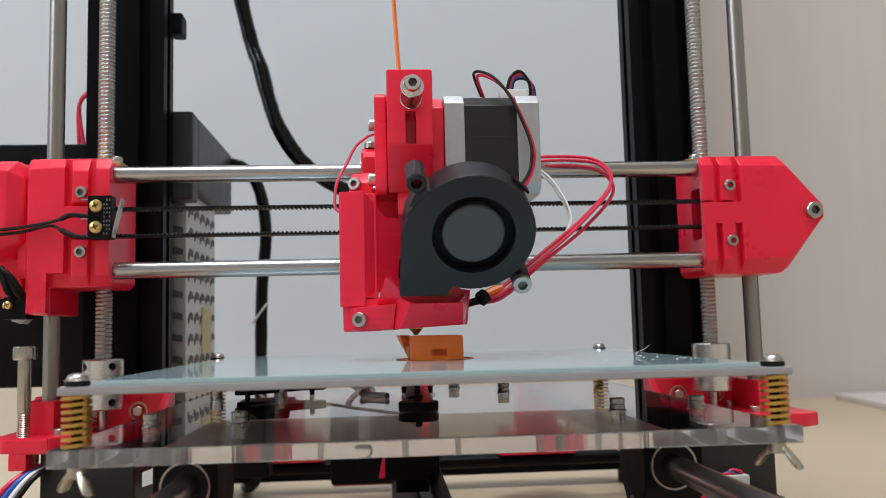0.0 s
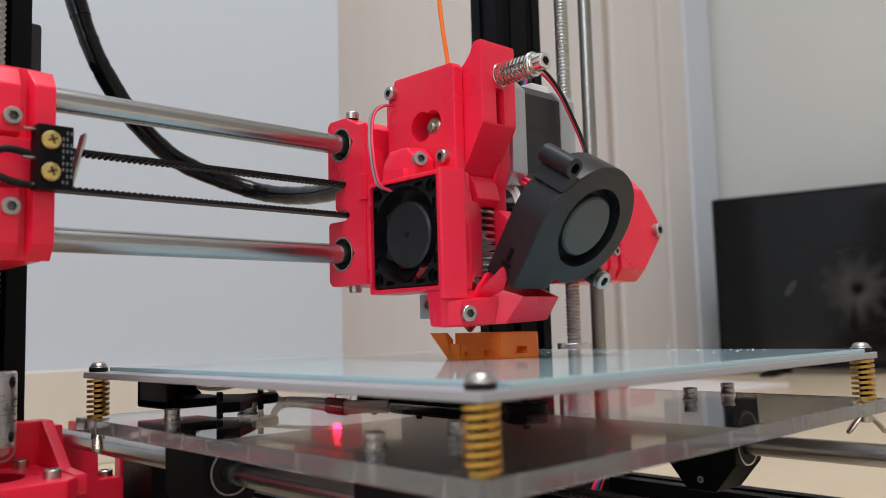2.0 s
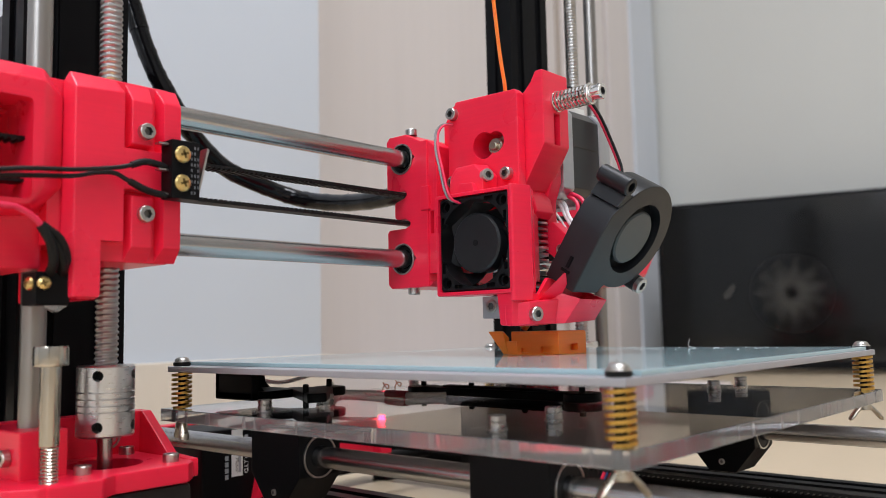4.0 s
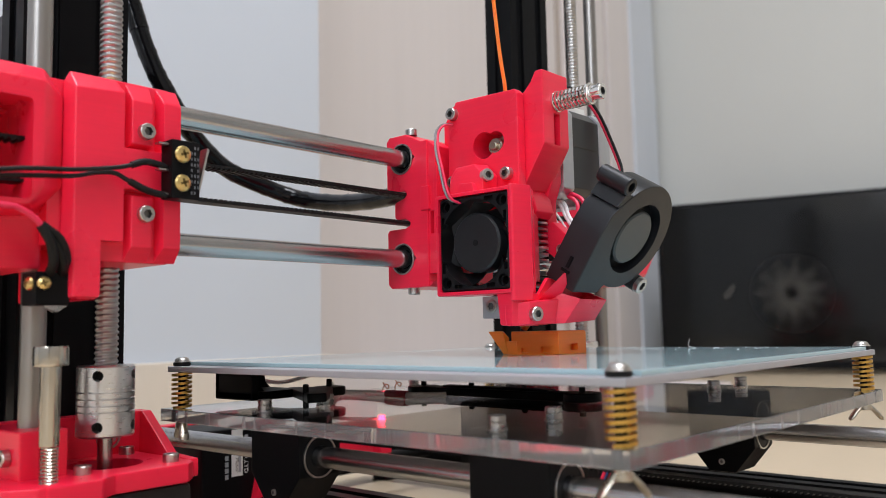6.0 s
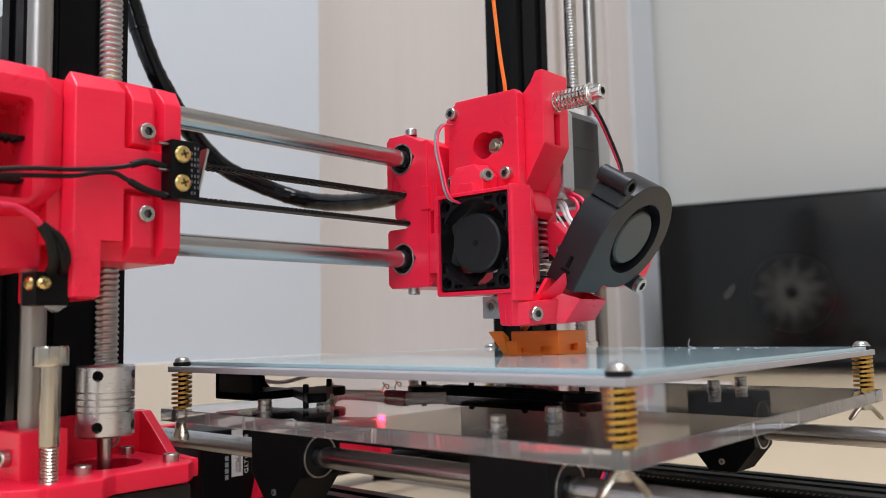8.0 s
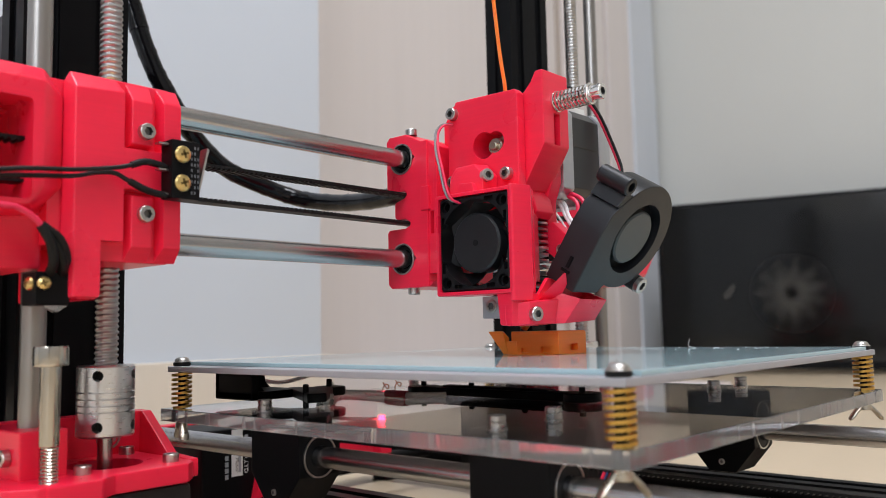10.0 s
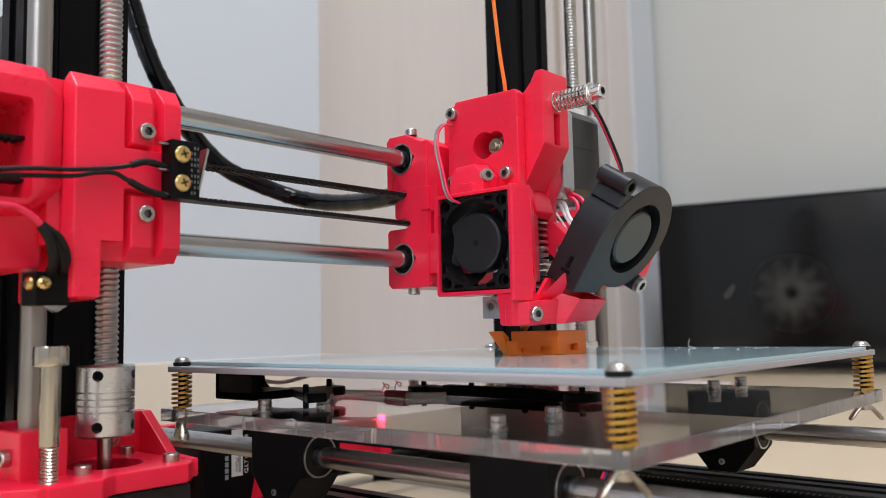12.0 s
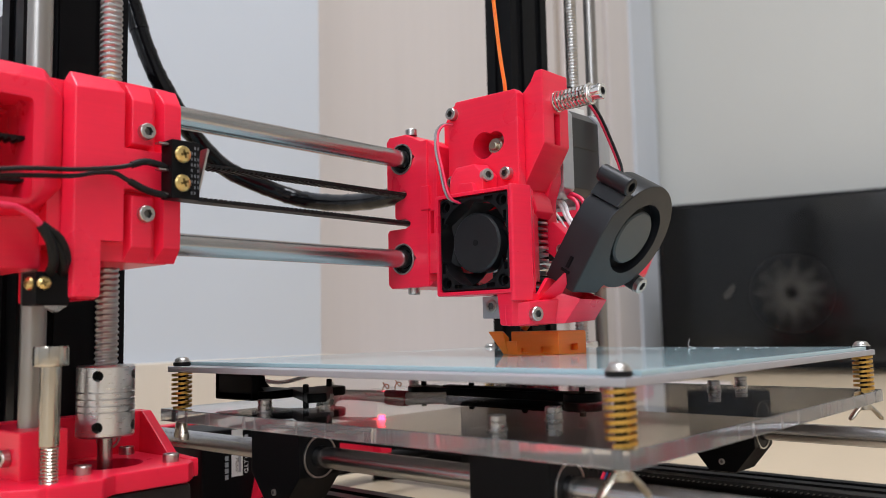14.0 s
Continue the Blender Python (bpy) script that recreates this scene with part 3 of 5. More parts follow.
def motor_mount(s, x):
    """Red printed plate over the vertical motor; s: +1 with its rod holder towards -x."""
    def X(u):
        return x + s * u
    o = sorted
    t = shape()
    pts = [(X(23), 46), (X(23), 2), (X(18), -3), (X(-8), -3), (X(-14), -8), (X(-34), -8), (X(-42), -3), (X(-42), 46)]
    prism(t, pts, "z", -21, -14.5, 0.8)
    ob = fpart("motor_mount", t, RED, "red printed motor mount with a raised back wall")
    c = shape()
    rod(c, (x, 20.2, -30 + frame_h), (x, 20.2, 0 + frame_h), 12.5, 32, 0)
    carve(ob, c)
    w = shape()
    a, b = o((X(27.5), X(-40)))
    box(w, a, b, 40.5, 47.6, -22, 0.5, 0.8)
    fpart("back_wall", w, RED, "", ob)
    g = shape()
    a, b = o((X(23.5), X(27.5)))
    prism(g, [(47, -21), (47, 0.5), (39, 0.5), (20, -14), (6, -14.6), (6, -21)], "x", a, b, 0.6)
    fpart("gusset", g, RED, "", ob)
    h = shape()
    a, b = o((X(-18), X(-33)))
    box(h, a, b, 8, 40, -20, 0.3, 0.8)
    fpart("rod_holder", h, RED, "", ob)
    for u, v in ((16.3, 5.5), (16.3, 36.4), (-14.5, 5.5), (-14.5, 36.0)):
        c = cap_screw(ob, (X(u), v, -14.5 + frame_h), (0, 0, 1), 2.7, 2.8)
    for u in (-9.2, 11.1):
        r = shape()
        ring(r, (X(u), 40.6, -8), (0, -1, 0), 3.9, 4.6, 0.7, 28)
        rod(r, (X(u), 40.6, -8), (X(u), 38.4, -8), 2.7, 6)
        fpart("bolt", r, SCREW, "", ob)
    cap_screw(ob, (X(-33.2), 16, -8 + frame_h), (-s, 0, 0), 2.7, 2.4)
    if s > 0:
        k_ = shape()
        box(k_, -182, -165, -8.6, 6, -21.5, -14.6, 0.8)
        box(k_, -182, -174, -8.6, 6, -28.4, -21, 0.8)
        fpart("bolt_lug", k_, RED, "", ob)
    # motor below
    m = shape()
    box(m, x - 21, x + 21, -0.8, 41.2, -62, -21.2, 2.0)
    fpart("motor_body", m, MOTORBLACK, "black stepper motor body", ob)
    return ob


motor_mount(1, -150.6)
motor_mount(-1, 150.0)

# long end-stop adjusting bolt beside the rod, in a lug of the mount
t = shape()
prof = [(0.0, -24.0), (2.5, -24.0)]
for i in range(20):
    prof += [(2.9, -23.6 + i * 1.0), (2.5, -23.1 + i * 1.0)]
prof += [(2.9, -3.6), (3.0, 20.0), (4.9, 20.2), (5.1, 20.8), (5.1, 25.4), (4.9, 26.2), (0.0, 26.2)]
lathe(t, (-178.5, -1), prof, 24)
fpart("adjusting_bolt", t, ZINC, "long steel adjusting bolt with a knurled head")

# power supply behind an upright
psu = thing("power_supply", "black and silver power supply box fixed behind the printer upright", "power supply", at=(0, 0, FLOOR))
frame_keep = frame_
frame_ = psu
t = shape()
prism(t, [(-168, 104), (-119.5, 104), (-119.5, 154), (-168, 154)], "y", 69, 84, 1.5)
box(t, -168, -119.5, 84, 190, 112, 154, 1.5)
fpart("cover", t, COVER, "dark grey plastic cover")
t = shape()
box(t, -168, -126, 84, 165, FLOOR, 112, 1.0)
fpart("case", t, PSUMETAL, "silver perforated metal case")
# vents are not cut: their dark insides are patches on the case
for i in range(5):
    for k in range(13):
        z = -50 + k * 12.2
        y = 88 + i * 15.5
        fpart("vent_slot", prism(shape(), [(y, z), (y + 6, z + 3.4), (y + 12, z + 2.6), (y + 12, z + 6.2), (y + 6, z + 7.4), (y, z + 4)], "x", -126.2, -125.7, 0), VENT)
for k in range(13):
    z = -50 + k * 12.2
    fpart("vent_slot", prism(shape(), [(-139, z), (-133, z + 3.4), (-128, z + 2.6), (-128, z + 6.2), (-133, z + 7.4), (-139, z + 4)], "y", 83.7, 84.2, 0), VENT)
t = box(shape(), -126.1, -125.4, 124, 150, 18, 46, 0)
fpart("label_sticker", t, YELLOW, "yellow warning sticker")
frame_ = frame_keep

box_ = thing("control_box", "black control box fixed behind the printer upright", "electronics box", at=(0, 0, FLOOR))
frame_ = box_
fpart("case", box(shape(), -250, -178, 100, 150, 2, 143, 2), BLACK)
fpart("bracket", box(shape(), -182, -160, 92, 108, 20, 44, 1), BLACK)
for i, (p, q) in enumerate((((-178, 110, 178), (-196, 110, 150)), ((-178, 112, 182), (-192, 112, 146)))):
    fpart("wire", cable(shape(), [(-172, 110, 172 + 4 * i), (-185, 110, 177 + 2 * i), (-196, 112, 170), (-196 + 3 * i, 112, 143)], 1.2), WIRE_R, "red wire")
frame_ = frame_keep

# ---- X axis gantry ----
gantry = thing("x_gantry", "red printed gantry ends on two polished steel rods", "printer gantry")


def gpart(name, bm, mat, label="", parent=None):
    return part(name, bm, mat, parent or gantry, label)


for z in (105.0, 60.0):
    gpart("smooth_rod", rod(shape(), (-175, 0, z), (172, 0, z), 4, 32), STEEL, "polished steel guide rod")

# end with the motor
t = shape()
prism(t, [(-139.5, 55), (-142, 52.4), (-167, 52.4), (-167, 40.2), (-175.6, 40.2), (-175.6, 109), (-173, 112.2), (-142, 112.2), (-139.5, 109.5)], "y", -4.5, 33, 0.7)
left_end = gpart("x_end", t, RED, "red printed gantry end with clamping slots")
t = shape()
hull(t, [(-178, -4.2, 40.2), (-178, -4.2, 108.5), (-176, -4.2, 112.2), (-161, -4.2, 112.2), (-159.4, -4.2, 110), (-159.4, -4.2, 58.6), (-167, -4.2, 40.2),
         (-175.6, -8.5, 41), (-175.6, -8.5, 106.4), (-159.6, -8.5, 107.4), (-159.6, -8.5, 59.4), (-167.4, -8.5, 41)], 0.5)
strap = gpart("strap", t, RED, "", left_end)
carve(strap, box(shape(), -167.2, -150, -12, 0, 30, 58.8, 0))
for z0, z1, low, high in ((89.8, 112, 91.2, 105.6), (52.6, 75.4, 57.5, 74.0)):
    t = shape()
    hull(t, [(-158, -4.2, z0), (-149.2, -4.2, z0), (-158, -4.2, z1), (-149.2, -4.2, z1), (-156.6, -7.7, low), (-149.4, -7.7, low), (-156.6, -7.7, high), (-149.4, -7.7, high)], 0.5)
    gpart("screw_pad", t, RED, "", left_end)
t = shape()
hull(t, [(-147.2, -4.2, 52.6), (-139.4, -4.2, 52.6), (-147.2, -4.2, 112), (-139.4, -4.2, 112), (-145.8, -8.5, 57.5), (-139.6, -8.5, 57.5), (-145.8, -8.5, 105.6), (-139.6, -8.5, 105.6), (-145.8, -7.8, 107.2), (-139.6, -7.8, 107.2)], 0.5)
gpart("strap", t, RED, "", left_end)
gpart("bridge", box(shape(), -161.6, -145, -8.3, -4, 75.9, 89.4, 0.5), RED, "", left_end)
# wide motor side with an open pocket for the belt pulley
t = shape()
hull(t, [(-248, -9, 62.5), (-248, -9, 106), (-185.2, -9, 106.2), (-185.2, -9, 74), (-189.5, -9, 68),
         (-248, -2, 112.2), (-183, -2, 111.8), (-178, -5, 102.6), (-178, -5, 75), (-180, -2, 108),
         (-248, 33, 112.2), (-178, 33, 111), (-178, 33, 66), (-248, 33, 60), (-184, 0, 66), (-248, 0, 60)], 0.8)
side = gpart("motor_side", t, RED, "red printed pulley housing with an open pocket", left_end)
carve(side, box(shape(), -244, -188.5, -14, 20, 69.5, 100, 1.5))
gpart("lower_block", box(shape(), -248, -181, 1, 33, 49.5, 70, 1.2), RED, "", left_end)
gpart("web", box(shape(), -182, -175, -3.6, 33, 57, 109, 0.5), RED, "", left_end)
gpart("nut", box(shape(), -160, -141, 12, 30, 112, 114.2, 0.4), BRASS, "brass lead screw nut flange", left_end)
gpart("nut", box(shape(), 139, 160, 12, 30, 110, 112.4, 0.4), BRASS, "brass lead screw nut flange")
for z in (95.6, 68.3):
    cap_screw(left_end, (-152.2, -7.4, z), (0, -1, 0), 2.75, 2.6)
cap_screw(left_end, (-144, 16, 114), (0, 0, 1), 2.7, 2.8)
m = shape()
box(m, -246, -204, 33, 70, 65, 107, 2)
gpart("drive_motor", m, BLACK, "black stepper motor", left_end)

# X end stop switch
sw = gpart("end_stop", box(shape(), -147, -136.6, -15.5, -8.6, 73.4, 93, 0.4), BLACK, "black end stop microswitch with two brass screws")
for z in (88.2, 78.6):
    pan_screw(sw, (-143.2, -15.5, z), (0, -1, 0), 2.9, BRASS)
t = shape()
for i in range(3):
    for k in range(9):
        if (i * 5 + k * 3) % 7 != 3:
            box(t, -140.0 + i * 1.2, -139.4 + i * 1.2, -15.56, -15.5, 75.2 + k * 1.9, 76.2 + k * 1.9, 0)
gpart("print_marks", t, INKGREY, "small grey printed marks", sw)
t = shape()
prism(t, [(-136.4, 74), (-132.2, 91.5), (-132.9, 92), (-137.0, 74.5)], "y", -14.2, -10, 0)
gpart("lever", t, SCREW, "thin steel switch lever", sw)
t = shape()
box(t, -150.5, -146.8, -13.6, -11, 91.2, 91.8, 0)
box(t, -150.5, -146.8, -13.6, -11, 74.5, 75.1, 0)
box(t, -150.5, -146.8, -13.6, -11, 82.5, 83.1, 0)
gpart("terminal", t, SCREW, "", sw)
gpart("switch_wire", cable(shape(), [(-147, -12.5, 83.6), (-150, -12.8, 84.2), (-155, -12.8, 84.6), (-160, -12.5, 82.8), (-166, -12, 81.3), (-178, -12, 79.3), (-189, -12.3, 78.2), (-199, -12.5, 76.6), (-225, -13, 71)], 0.75), WIRE_K)
gpart("switch_wire", cable(shape(), [(-147, -12.5, 74.5), (-151, -12.8, 74.7), (-155, -12.5, 75.7), (-160.2, -11.5, 78.2), (-164, -10.2, 80.2), (-170, -9.6, 79.6), (-178, -10.4, 77.5), (-199, -11, 75), (-225, -12, 69)], 0.75), WIRE_K)
gpart("heat_shrink", cable(shape(), [(-147.4, -12.5, 83.6), (-150, -12.8, 84.2), (-155, -12.8, 84.6), (-159.4, -12.5, 83)], 1.15), RUBBER)
gpart("heat_shrink", cable(shape(), [(-147.4, -12.5, 74.5), (-151, -12.8, 74.7), (-155, -12.5, 75.7), (-159.6, -11.6, 77.9)], 1.15), RUBBER)
# Z end stop under the leg
zs = gpart("end_stop", box(shape(), -186, -175.8, -7, 3, 38.5, 48.5, 0.4), BLACK, "black end stop microswitch under the gantry end")
pan_screw(zs, (-183.6, -7, 45), (-0.3, -1, 0), 2.1, BRASS)
pan_screw(zs, (-186, -3.5, 45), (-1, -0.1, 0), 2.1, BRASS)
gpart("lever", hull(shape(), [(-183, -6, 38.4), (-176, -6, 38.4), (-176, 0, 38.4), (-183, -6, 37.9), (-179, -6, 36.4), (-178, 0, 36.4)], 0), DARKSTEEL, "bent dark steel switch lever", zs)
gpart("switch_wire", cable(shape(), [(-181.6, -6, 48), (-182.6, -11, 51), (-184.1, -12.5, 56.5), (-187.5, -12.5, 62.1), (-192.3, -12.5, 65.5), (-198.5, -12.5, 66.6), (-225, -12, 66)], 0.95), WIRE_R)
gpart("heat_shrink", cable(shape(), [(-177.4, -5.6, 48.2), (-178.2, -10, 52.5), (-181.5, -12.4, 58), (-187, -12.5, 61.9)], 1.2), RUBBER)
gpart("heat_shrink", cable(shape(), [(-181.6, -6, 48), (-182.6, -11, 51), (-184.1, -12.5, 56.5), (-187, -12.5, 61.6)], 1.5), RUBBER)
gpart("heat_shrink", cable(shape(), [(-178, -6, 48), (-179.4, -10, 51), (-182, -11.5, 56.5), (-186, -11.5, 61.6)], 1.5), RUBBER)

# idler end
t = shape()
prism(t, [(139.5, 55), (142, 52.4), (177, 52.4), (181, 55), (199.5, 79), (199.5, 85.5), (182, 104), (178.5, 110.2), (142, 110.2), (139.5, 107.6)], "y", -4.5, 30, 0.7)
right_end = gpart("x_end", t, RED, "red printed idler end with a pointed nose")
carve(right_end, box(shape(), 130, 158, -3.2, 9, 70, 95, 1.5))
for x0, x1 in ((138.8, 145.0), (147.6, 154.6)):
    for z0, z1 in ((52.8, 77), (87.8, 110)):
        t = shape()
        lo, hi = (z0 + 6.4 if z0 < 60 else z0), (z1 - 5.0 if z1 > 100 else z1)
        hull(t, [(x0, -4.2, z0), (x1, -4.2, z0), (x0, -4.2, z1), (x1, -4.2, z1), (x0 + 0.2, -8.5, lo), (x1 - 0.2, -8.5, lo), (x0 + 0.2, -8.5, hi), (x1 - 0.2, -8.5, hi)], 0.5)
        gpart("strap", t, RED, "", right_end)
t = shape()
hull(t, [(157.4, -4.2, 52.8), (177, -4.2, 52.6), (181, -4.2, 55), (199.4, -4.2, 79.2), (199.4, -4.2, 85.3), (182, -4.2, 104), (178.5, -4.2, 110), (157.4, -4.2, 110)]
     + [(157.8, -8.5, 59.4), (180.6, -8.5, 59.6), (181, -8.5, 61.2), (198.4, -8.5, 79.4), (198.4, -8.5, 84.9), (181.2, -8.5, 104.4), (157.8, -8.5, 104.8)], 0.5)
gpart("nose_plate", t, RED, "", right_end)
gpart("bridge", box(shape(), 139.0, 158.6, -8.42, -4.2, 76.8, 87.0, 0.2), RED, "", right_end)
for z in (95.0, 68.3):
    cap_screw(right_end, (152.0, -7.6, z), (0, -1, 0), 2.75, 2.6)
cap_screw(right_end, (192.8, -8.5, 82.2), (0, -1, 0), 4.0, 3.2)
cap_screw(right_end, (145, 16, 112.2), (0, 0, 1), 2.7, 2.8)


def belt(x0, x1, z, teeth_up):
    t = shape()
    box(t, x0, x1, -3, 3, z - 0.45, z + 0.45, 0)
    n = int((x1 - x0) / 2)
    for i in range(n):
        x = x0 + 1 + i * 2
        a, b = (z + 0.45, z + 1.15) if teeth_up else (z - 1.15, z - 0.45)
        prism(t, [(x - 0.6, a if teeth_up else b), (x + 0.6, a if teeth_up else b), (x + 0.35, b if teeth_up else a), (x - 0.35, b if teeth_up else a)], "y", -3, 3, 0)
    return gpart("timing_belt", t, RUBBER, "black toothed timing belt")


belt(-235, 160, 88.9, False)
belt(-235, 160, 75.8, True)

# ---- print head ----
head = thing("extruder", "red printed extruder head with black fans, sliding on the steel rods", "print head", at=(-14, 0, 0))


def hpart(name, bm, mat, label="", parent=None):
    return part(name, bm, mat, parent or head, label)


# carriage on the rods
t = shape()
prism(t, [(-15.5, 47), (7.8, 47), (9.6, 49), (9.6, 72.4), (8.4, 73.6), (-1.5, 73.6), (-4.6, 74.8), (-4.6, 76.2), (-2, 77.6), (3.6, 77.6), (4.8, 78.8), (4.8, 84.8), (3.8, 86),
          (-1.6, 87.4), (-2.4, 88.6), (-1.6, 90.2), (9.6, 90.6), (9.6, 114), (7.6, 116), (-3, 116), (-11.5, 111.6), (-15.5, 111.6)], "x", -10.6, 34, 0.7)
carriage = hpart("carriage", t, RED, "red printed carriage with bearing bores and belt slots")
c = shape()
for z in (105.0, 60.0):
    rod(c, (-20, 0, z), (40, 0, z), 7.0, 32, 0)
    rod(c, (-20, -6.6, z), (8, -6.6, z), 1.6, 4, 0)
carve(carriage, c)
for z in (105.0, 60.0):
    t = shape()
    ring(t, (-11.0, 0, z), (1, 0, 0), 6.35, 7.0, 30, 40)
    hpart("bearing", t, SCREW, "steel linear bearing", carriage)
    t = shape()
    ring(t, (-9.4, 0, z), (1, 0, 0), 4.3, 6.4, 20, 32)
    hpart("bearing_seal", t, RUBBER, "", carriage)
t = shape()
prism(t, [(-15.5, 111.4), (-11.5, 111.4), (-10.9, 110.6), (-10.9, 48.4), (-12, 47.4), (-15.5, 47.4), (-19.6, 51), (-19.6, 108.4)], "x", -9.8, 20, 0.6)
front_ = hpart("front_plate", t, RED, "", carriage)
carve(front_, merge(box(shape(), -14, 4, -24, -5, 49.4, 52.8, 0), box(shape(), -14, -6, -24, -16.4, 70, 80, 0)))
hpart("rib", box(shape(), -11.6, -6, -17, -12, 80.4, 91, 0.6), RED, "", carriage)
t = box(shape(), -10.2, -5, -20.8, -18.6, 62, 99.4, 0.4)
hpart("rib", t, RED, "", carriage)
cap_screw(carriage, (-6.5, -2.6, 116), (0, 0, 1), 2.7, 2.8)
cap_screw(carriage, (-6.5, -2.6, 47), (0, 0, -1), 2.7, 2.8)
cap_screw(carriage, (22, -2.6, 47), (0, 0, -1), 2.7, 2.8)

# extruder body
t = shape()
prism(t, [(-22, 88), (-22.4, 118), (-27, 127.2), (-59, 126.6), (-60.5, 125), (-60.5, 86), (-59, 84.4), (-24, 86.5)], "x", -4, 1, 0.8)
prism(t, [(-16, 87.5), (-16, 119), (-21.5, 127), (-54, 127), (-54, 88), (-49, 87.2)], "x", 0.8, 17, 0.4)
body = hpart("extruder_body", t, RED, "red printed extruder body")
c = shape()
rod(c, (-10, -42.4, 105.4), (14, -42.4, 105.4), 5.8, 32, 0)
rod(c, (-10, -48.6, 106), (14, -48.6, 106), 4.6, 24, 0)
rod(c, (7.4, -46, 100), (7.4, -46, 140), 1.4, 12, 0)
carve(body, c)
t = shape()
rod(t, (2.5, -48, 105.4), (13, -48, 105.4), 4.4, 28)
rod(t, (0.4, -48, 105.4), (2.5, -48, 105.4), 2.2, 20)
hpart("drive_gear", t, WING, "brass filament drive gear", body)
hpart("gear_washer", rod(shape(), (-2.2, -47, 104.6), (0.4, -47, 104.6), 3.7, 28, 0.5), WING, "yellowish brass washer", body)
hpart("gear_bolt", rod(shape(), (-3.8, -47, 104.6), (-2.2, -47, 104.6), 1.9, 6, 0.3), WING, "yellowish hexagon bolt", body)
for y, z in ((-26.2, 121.6), (-26.2, 91.6), (-55, 91.6)):
    cap_screw(body, (-4, y, z), (-1, 0, 0), 2.7, 2.8)
# motor side plate
t = shape()
prism(t, [(-16, 84), (-16, 127), (-50, 127), (-62, 120), (-62, 108), (-62, 90), (-59, 82), (-59, 72), (-52, 64), (-44, 64), (-40, 84)], "x", 17.2, 24.5, 0.8)
hpart("motor_plate", t, RED, "red printed motor plate", body)
t = shape()
prism(t, [(-34, 88), (-34, 76.5), (-60, 73.5), (-62.5, 76), (-61, 82), (-56, 88)], "x", 5, 17.2, 0.6)
clamp = hpart("hotend_clamp", t, RED, "", body)
carve(clamp, rod(shape(), (11.7, -49.5, 60), (11.7, -49.5, 100), 7.2, 28, 0))
t = shape()
hull(t, [(17.5, -50, 66), (17.5, -61, 73), (17.5, -73, 62), (17.5, -66, 54), (24.4, -50, 66), (24.4, -61, 73), (24.4, -73, 62), (24.4, -66, 54)], 0.6)
hpart("blower_arm", t, RED, "", body)
cap_screw(body, (17.5, -66, 60.5), (-1, 0, 0), 2.4, 2.0)
# idler lever at the front
t = shape()
prism(t, [(-69.8, 133.8), (-69.8, 103), (-58.5, 85.2), (-54.5, 85.2), (-54.5, 124.5), (-60, 126), (-63.5, 129.5), (-66, 133.8)], "x", 1.2, 19.6, 0.8)
idler = hpart("idler_lever", t, RED, "red printed idler lever with a slot and spring screw")
carve(idler, merge(box(shape(), 8.5, 12.8, -75, -60, 103.2, 116.6, 0.4), rod(shape(), (10.8, -75, 121.5), (10.8, -60, 121.5), 3.0, 20, 0)))
t = shape()
rod(t, (10.8, -60, 121.5), (10.8, -88.5, 121.7), 1.3, 14)
rod(t, (10.8, -69.6, 121.5), (10.8, -70.8, 121.5), 4.4, 24, 0.2)
rod(t, (10.8, -86.0, 121.7), (10.8, -86.9, 121.7), 4.5, 24, 0.2)
rod(t, (10.8, -86.9, 121.7), (10.8, -88.0, 121.7), 3.9, 6, 0.2)
hpart("spring_screw", t, SPRING, "", idler)
cap_screw(idler, (10.8, -88.0, 121.7), (0, -1, 0), 3.2, 4.0, SPRING)
hpart("spring", coil(shape(), (10.8, -70.8, 121.5), (0, -1, 0), 3.8, 0.85, 0.85, 15.2, 8.5), SPRING, "bright steel compression spring", idler)

# extruder motor: axis along x
def octo(y0, y1, z0, z1, c):
    return [(y0 + c, z0), (y1 - c, z0), (y1, z0 + c), (y1, z1 - c), (y1 - c, z1), (y0 + c, z1), (y0, z1 - c), (y0, z0 + c)]


motor = hpart("motor_body", prism(shape(), octo(-62.6, -22.4, 84.6, 125, 4.5), "x", 33, 54.6, 0.3), MOTORBLACK, "black laminated stepper motor core")
hpart("motor_flange", prism(shape(), octo(-63, -21.4, 84, 125.6, 4), "x", 24.6, 33, 0.5), CAST, "cast aluminium motor flange", motor)
hpart("motor_flange", prism(shape(), octo(-63, -21.4, 84, 125.6, 4), "x", 54.6, 64, 0.5), CAST, "cast aluminium motor end cap", motor)
t = shape()
for i in range(12):
    box(t, 35 + i * 1.55, 35.8 + i * 1.55, -62.75, -62.5, 107.2, 107.6, 0)
hpart("dash_marks", t, INKDARK, "", motor)
hpart("connector", box(shape(), 50, 61, -52, -36, 125.6, 130.5, 0.5), WHITE, "white plastic motor connector", motor)
for i, (m, dy) in enumerate(((WIRE_K, 0), (WIRE_R, 2), (WIRE_B, 4), (WIRE_K, 6))):
    hpart("motor_wire", cable(shape(), [(53 + i, -47 + dy, 130), (55 + i * 0.8, -48 + dy, 137), (60 + i, -44 + dy, 140.5 - i * 0.5), (65 + i, -38 + dy, 136), (65 + i, -30 + dy, 128), (60, -18 + dy, 122)], 0.7), m, "", motor)

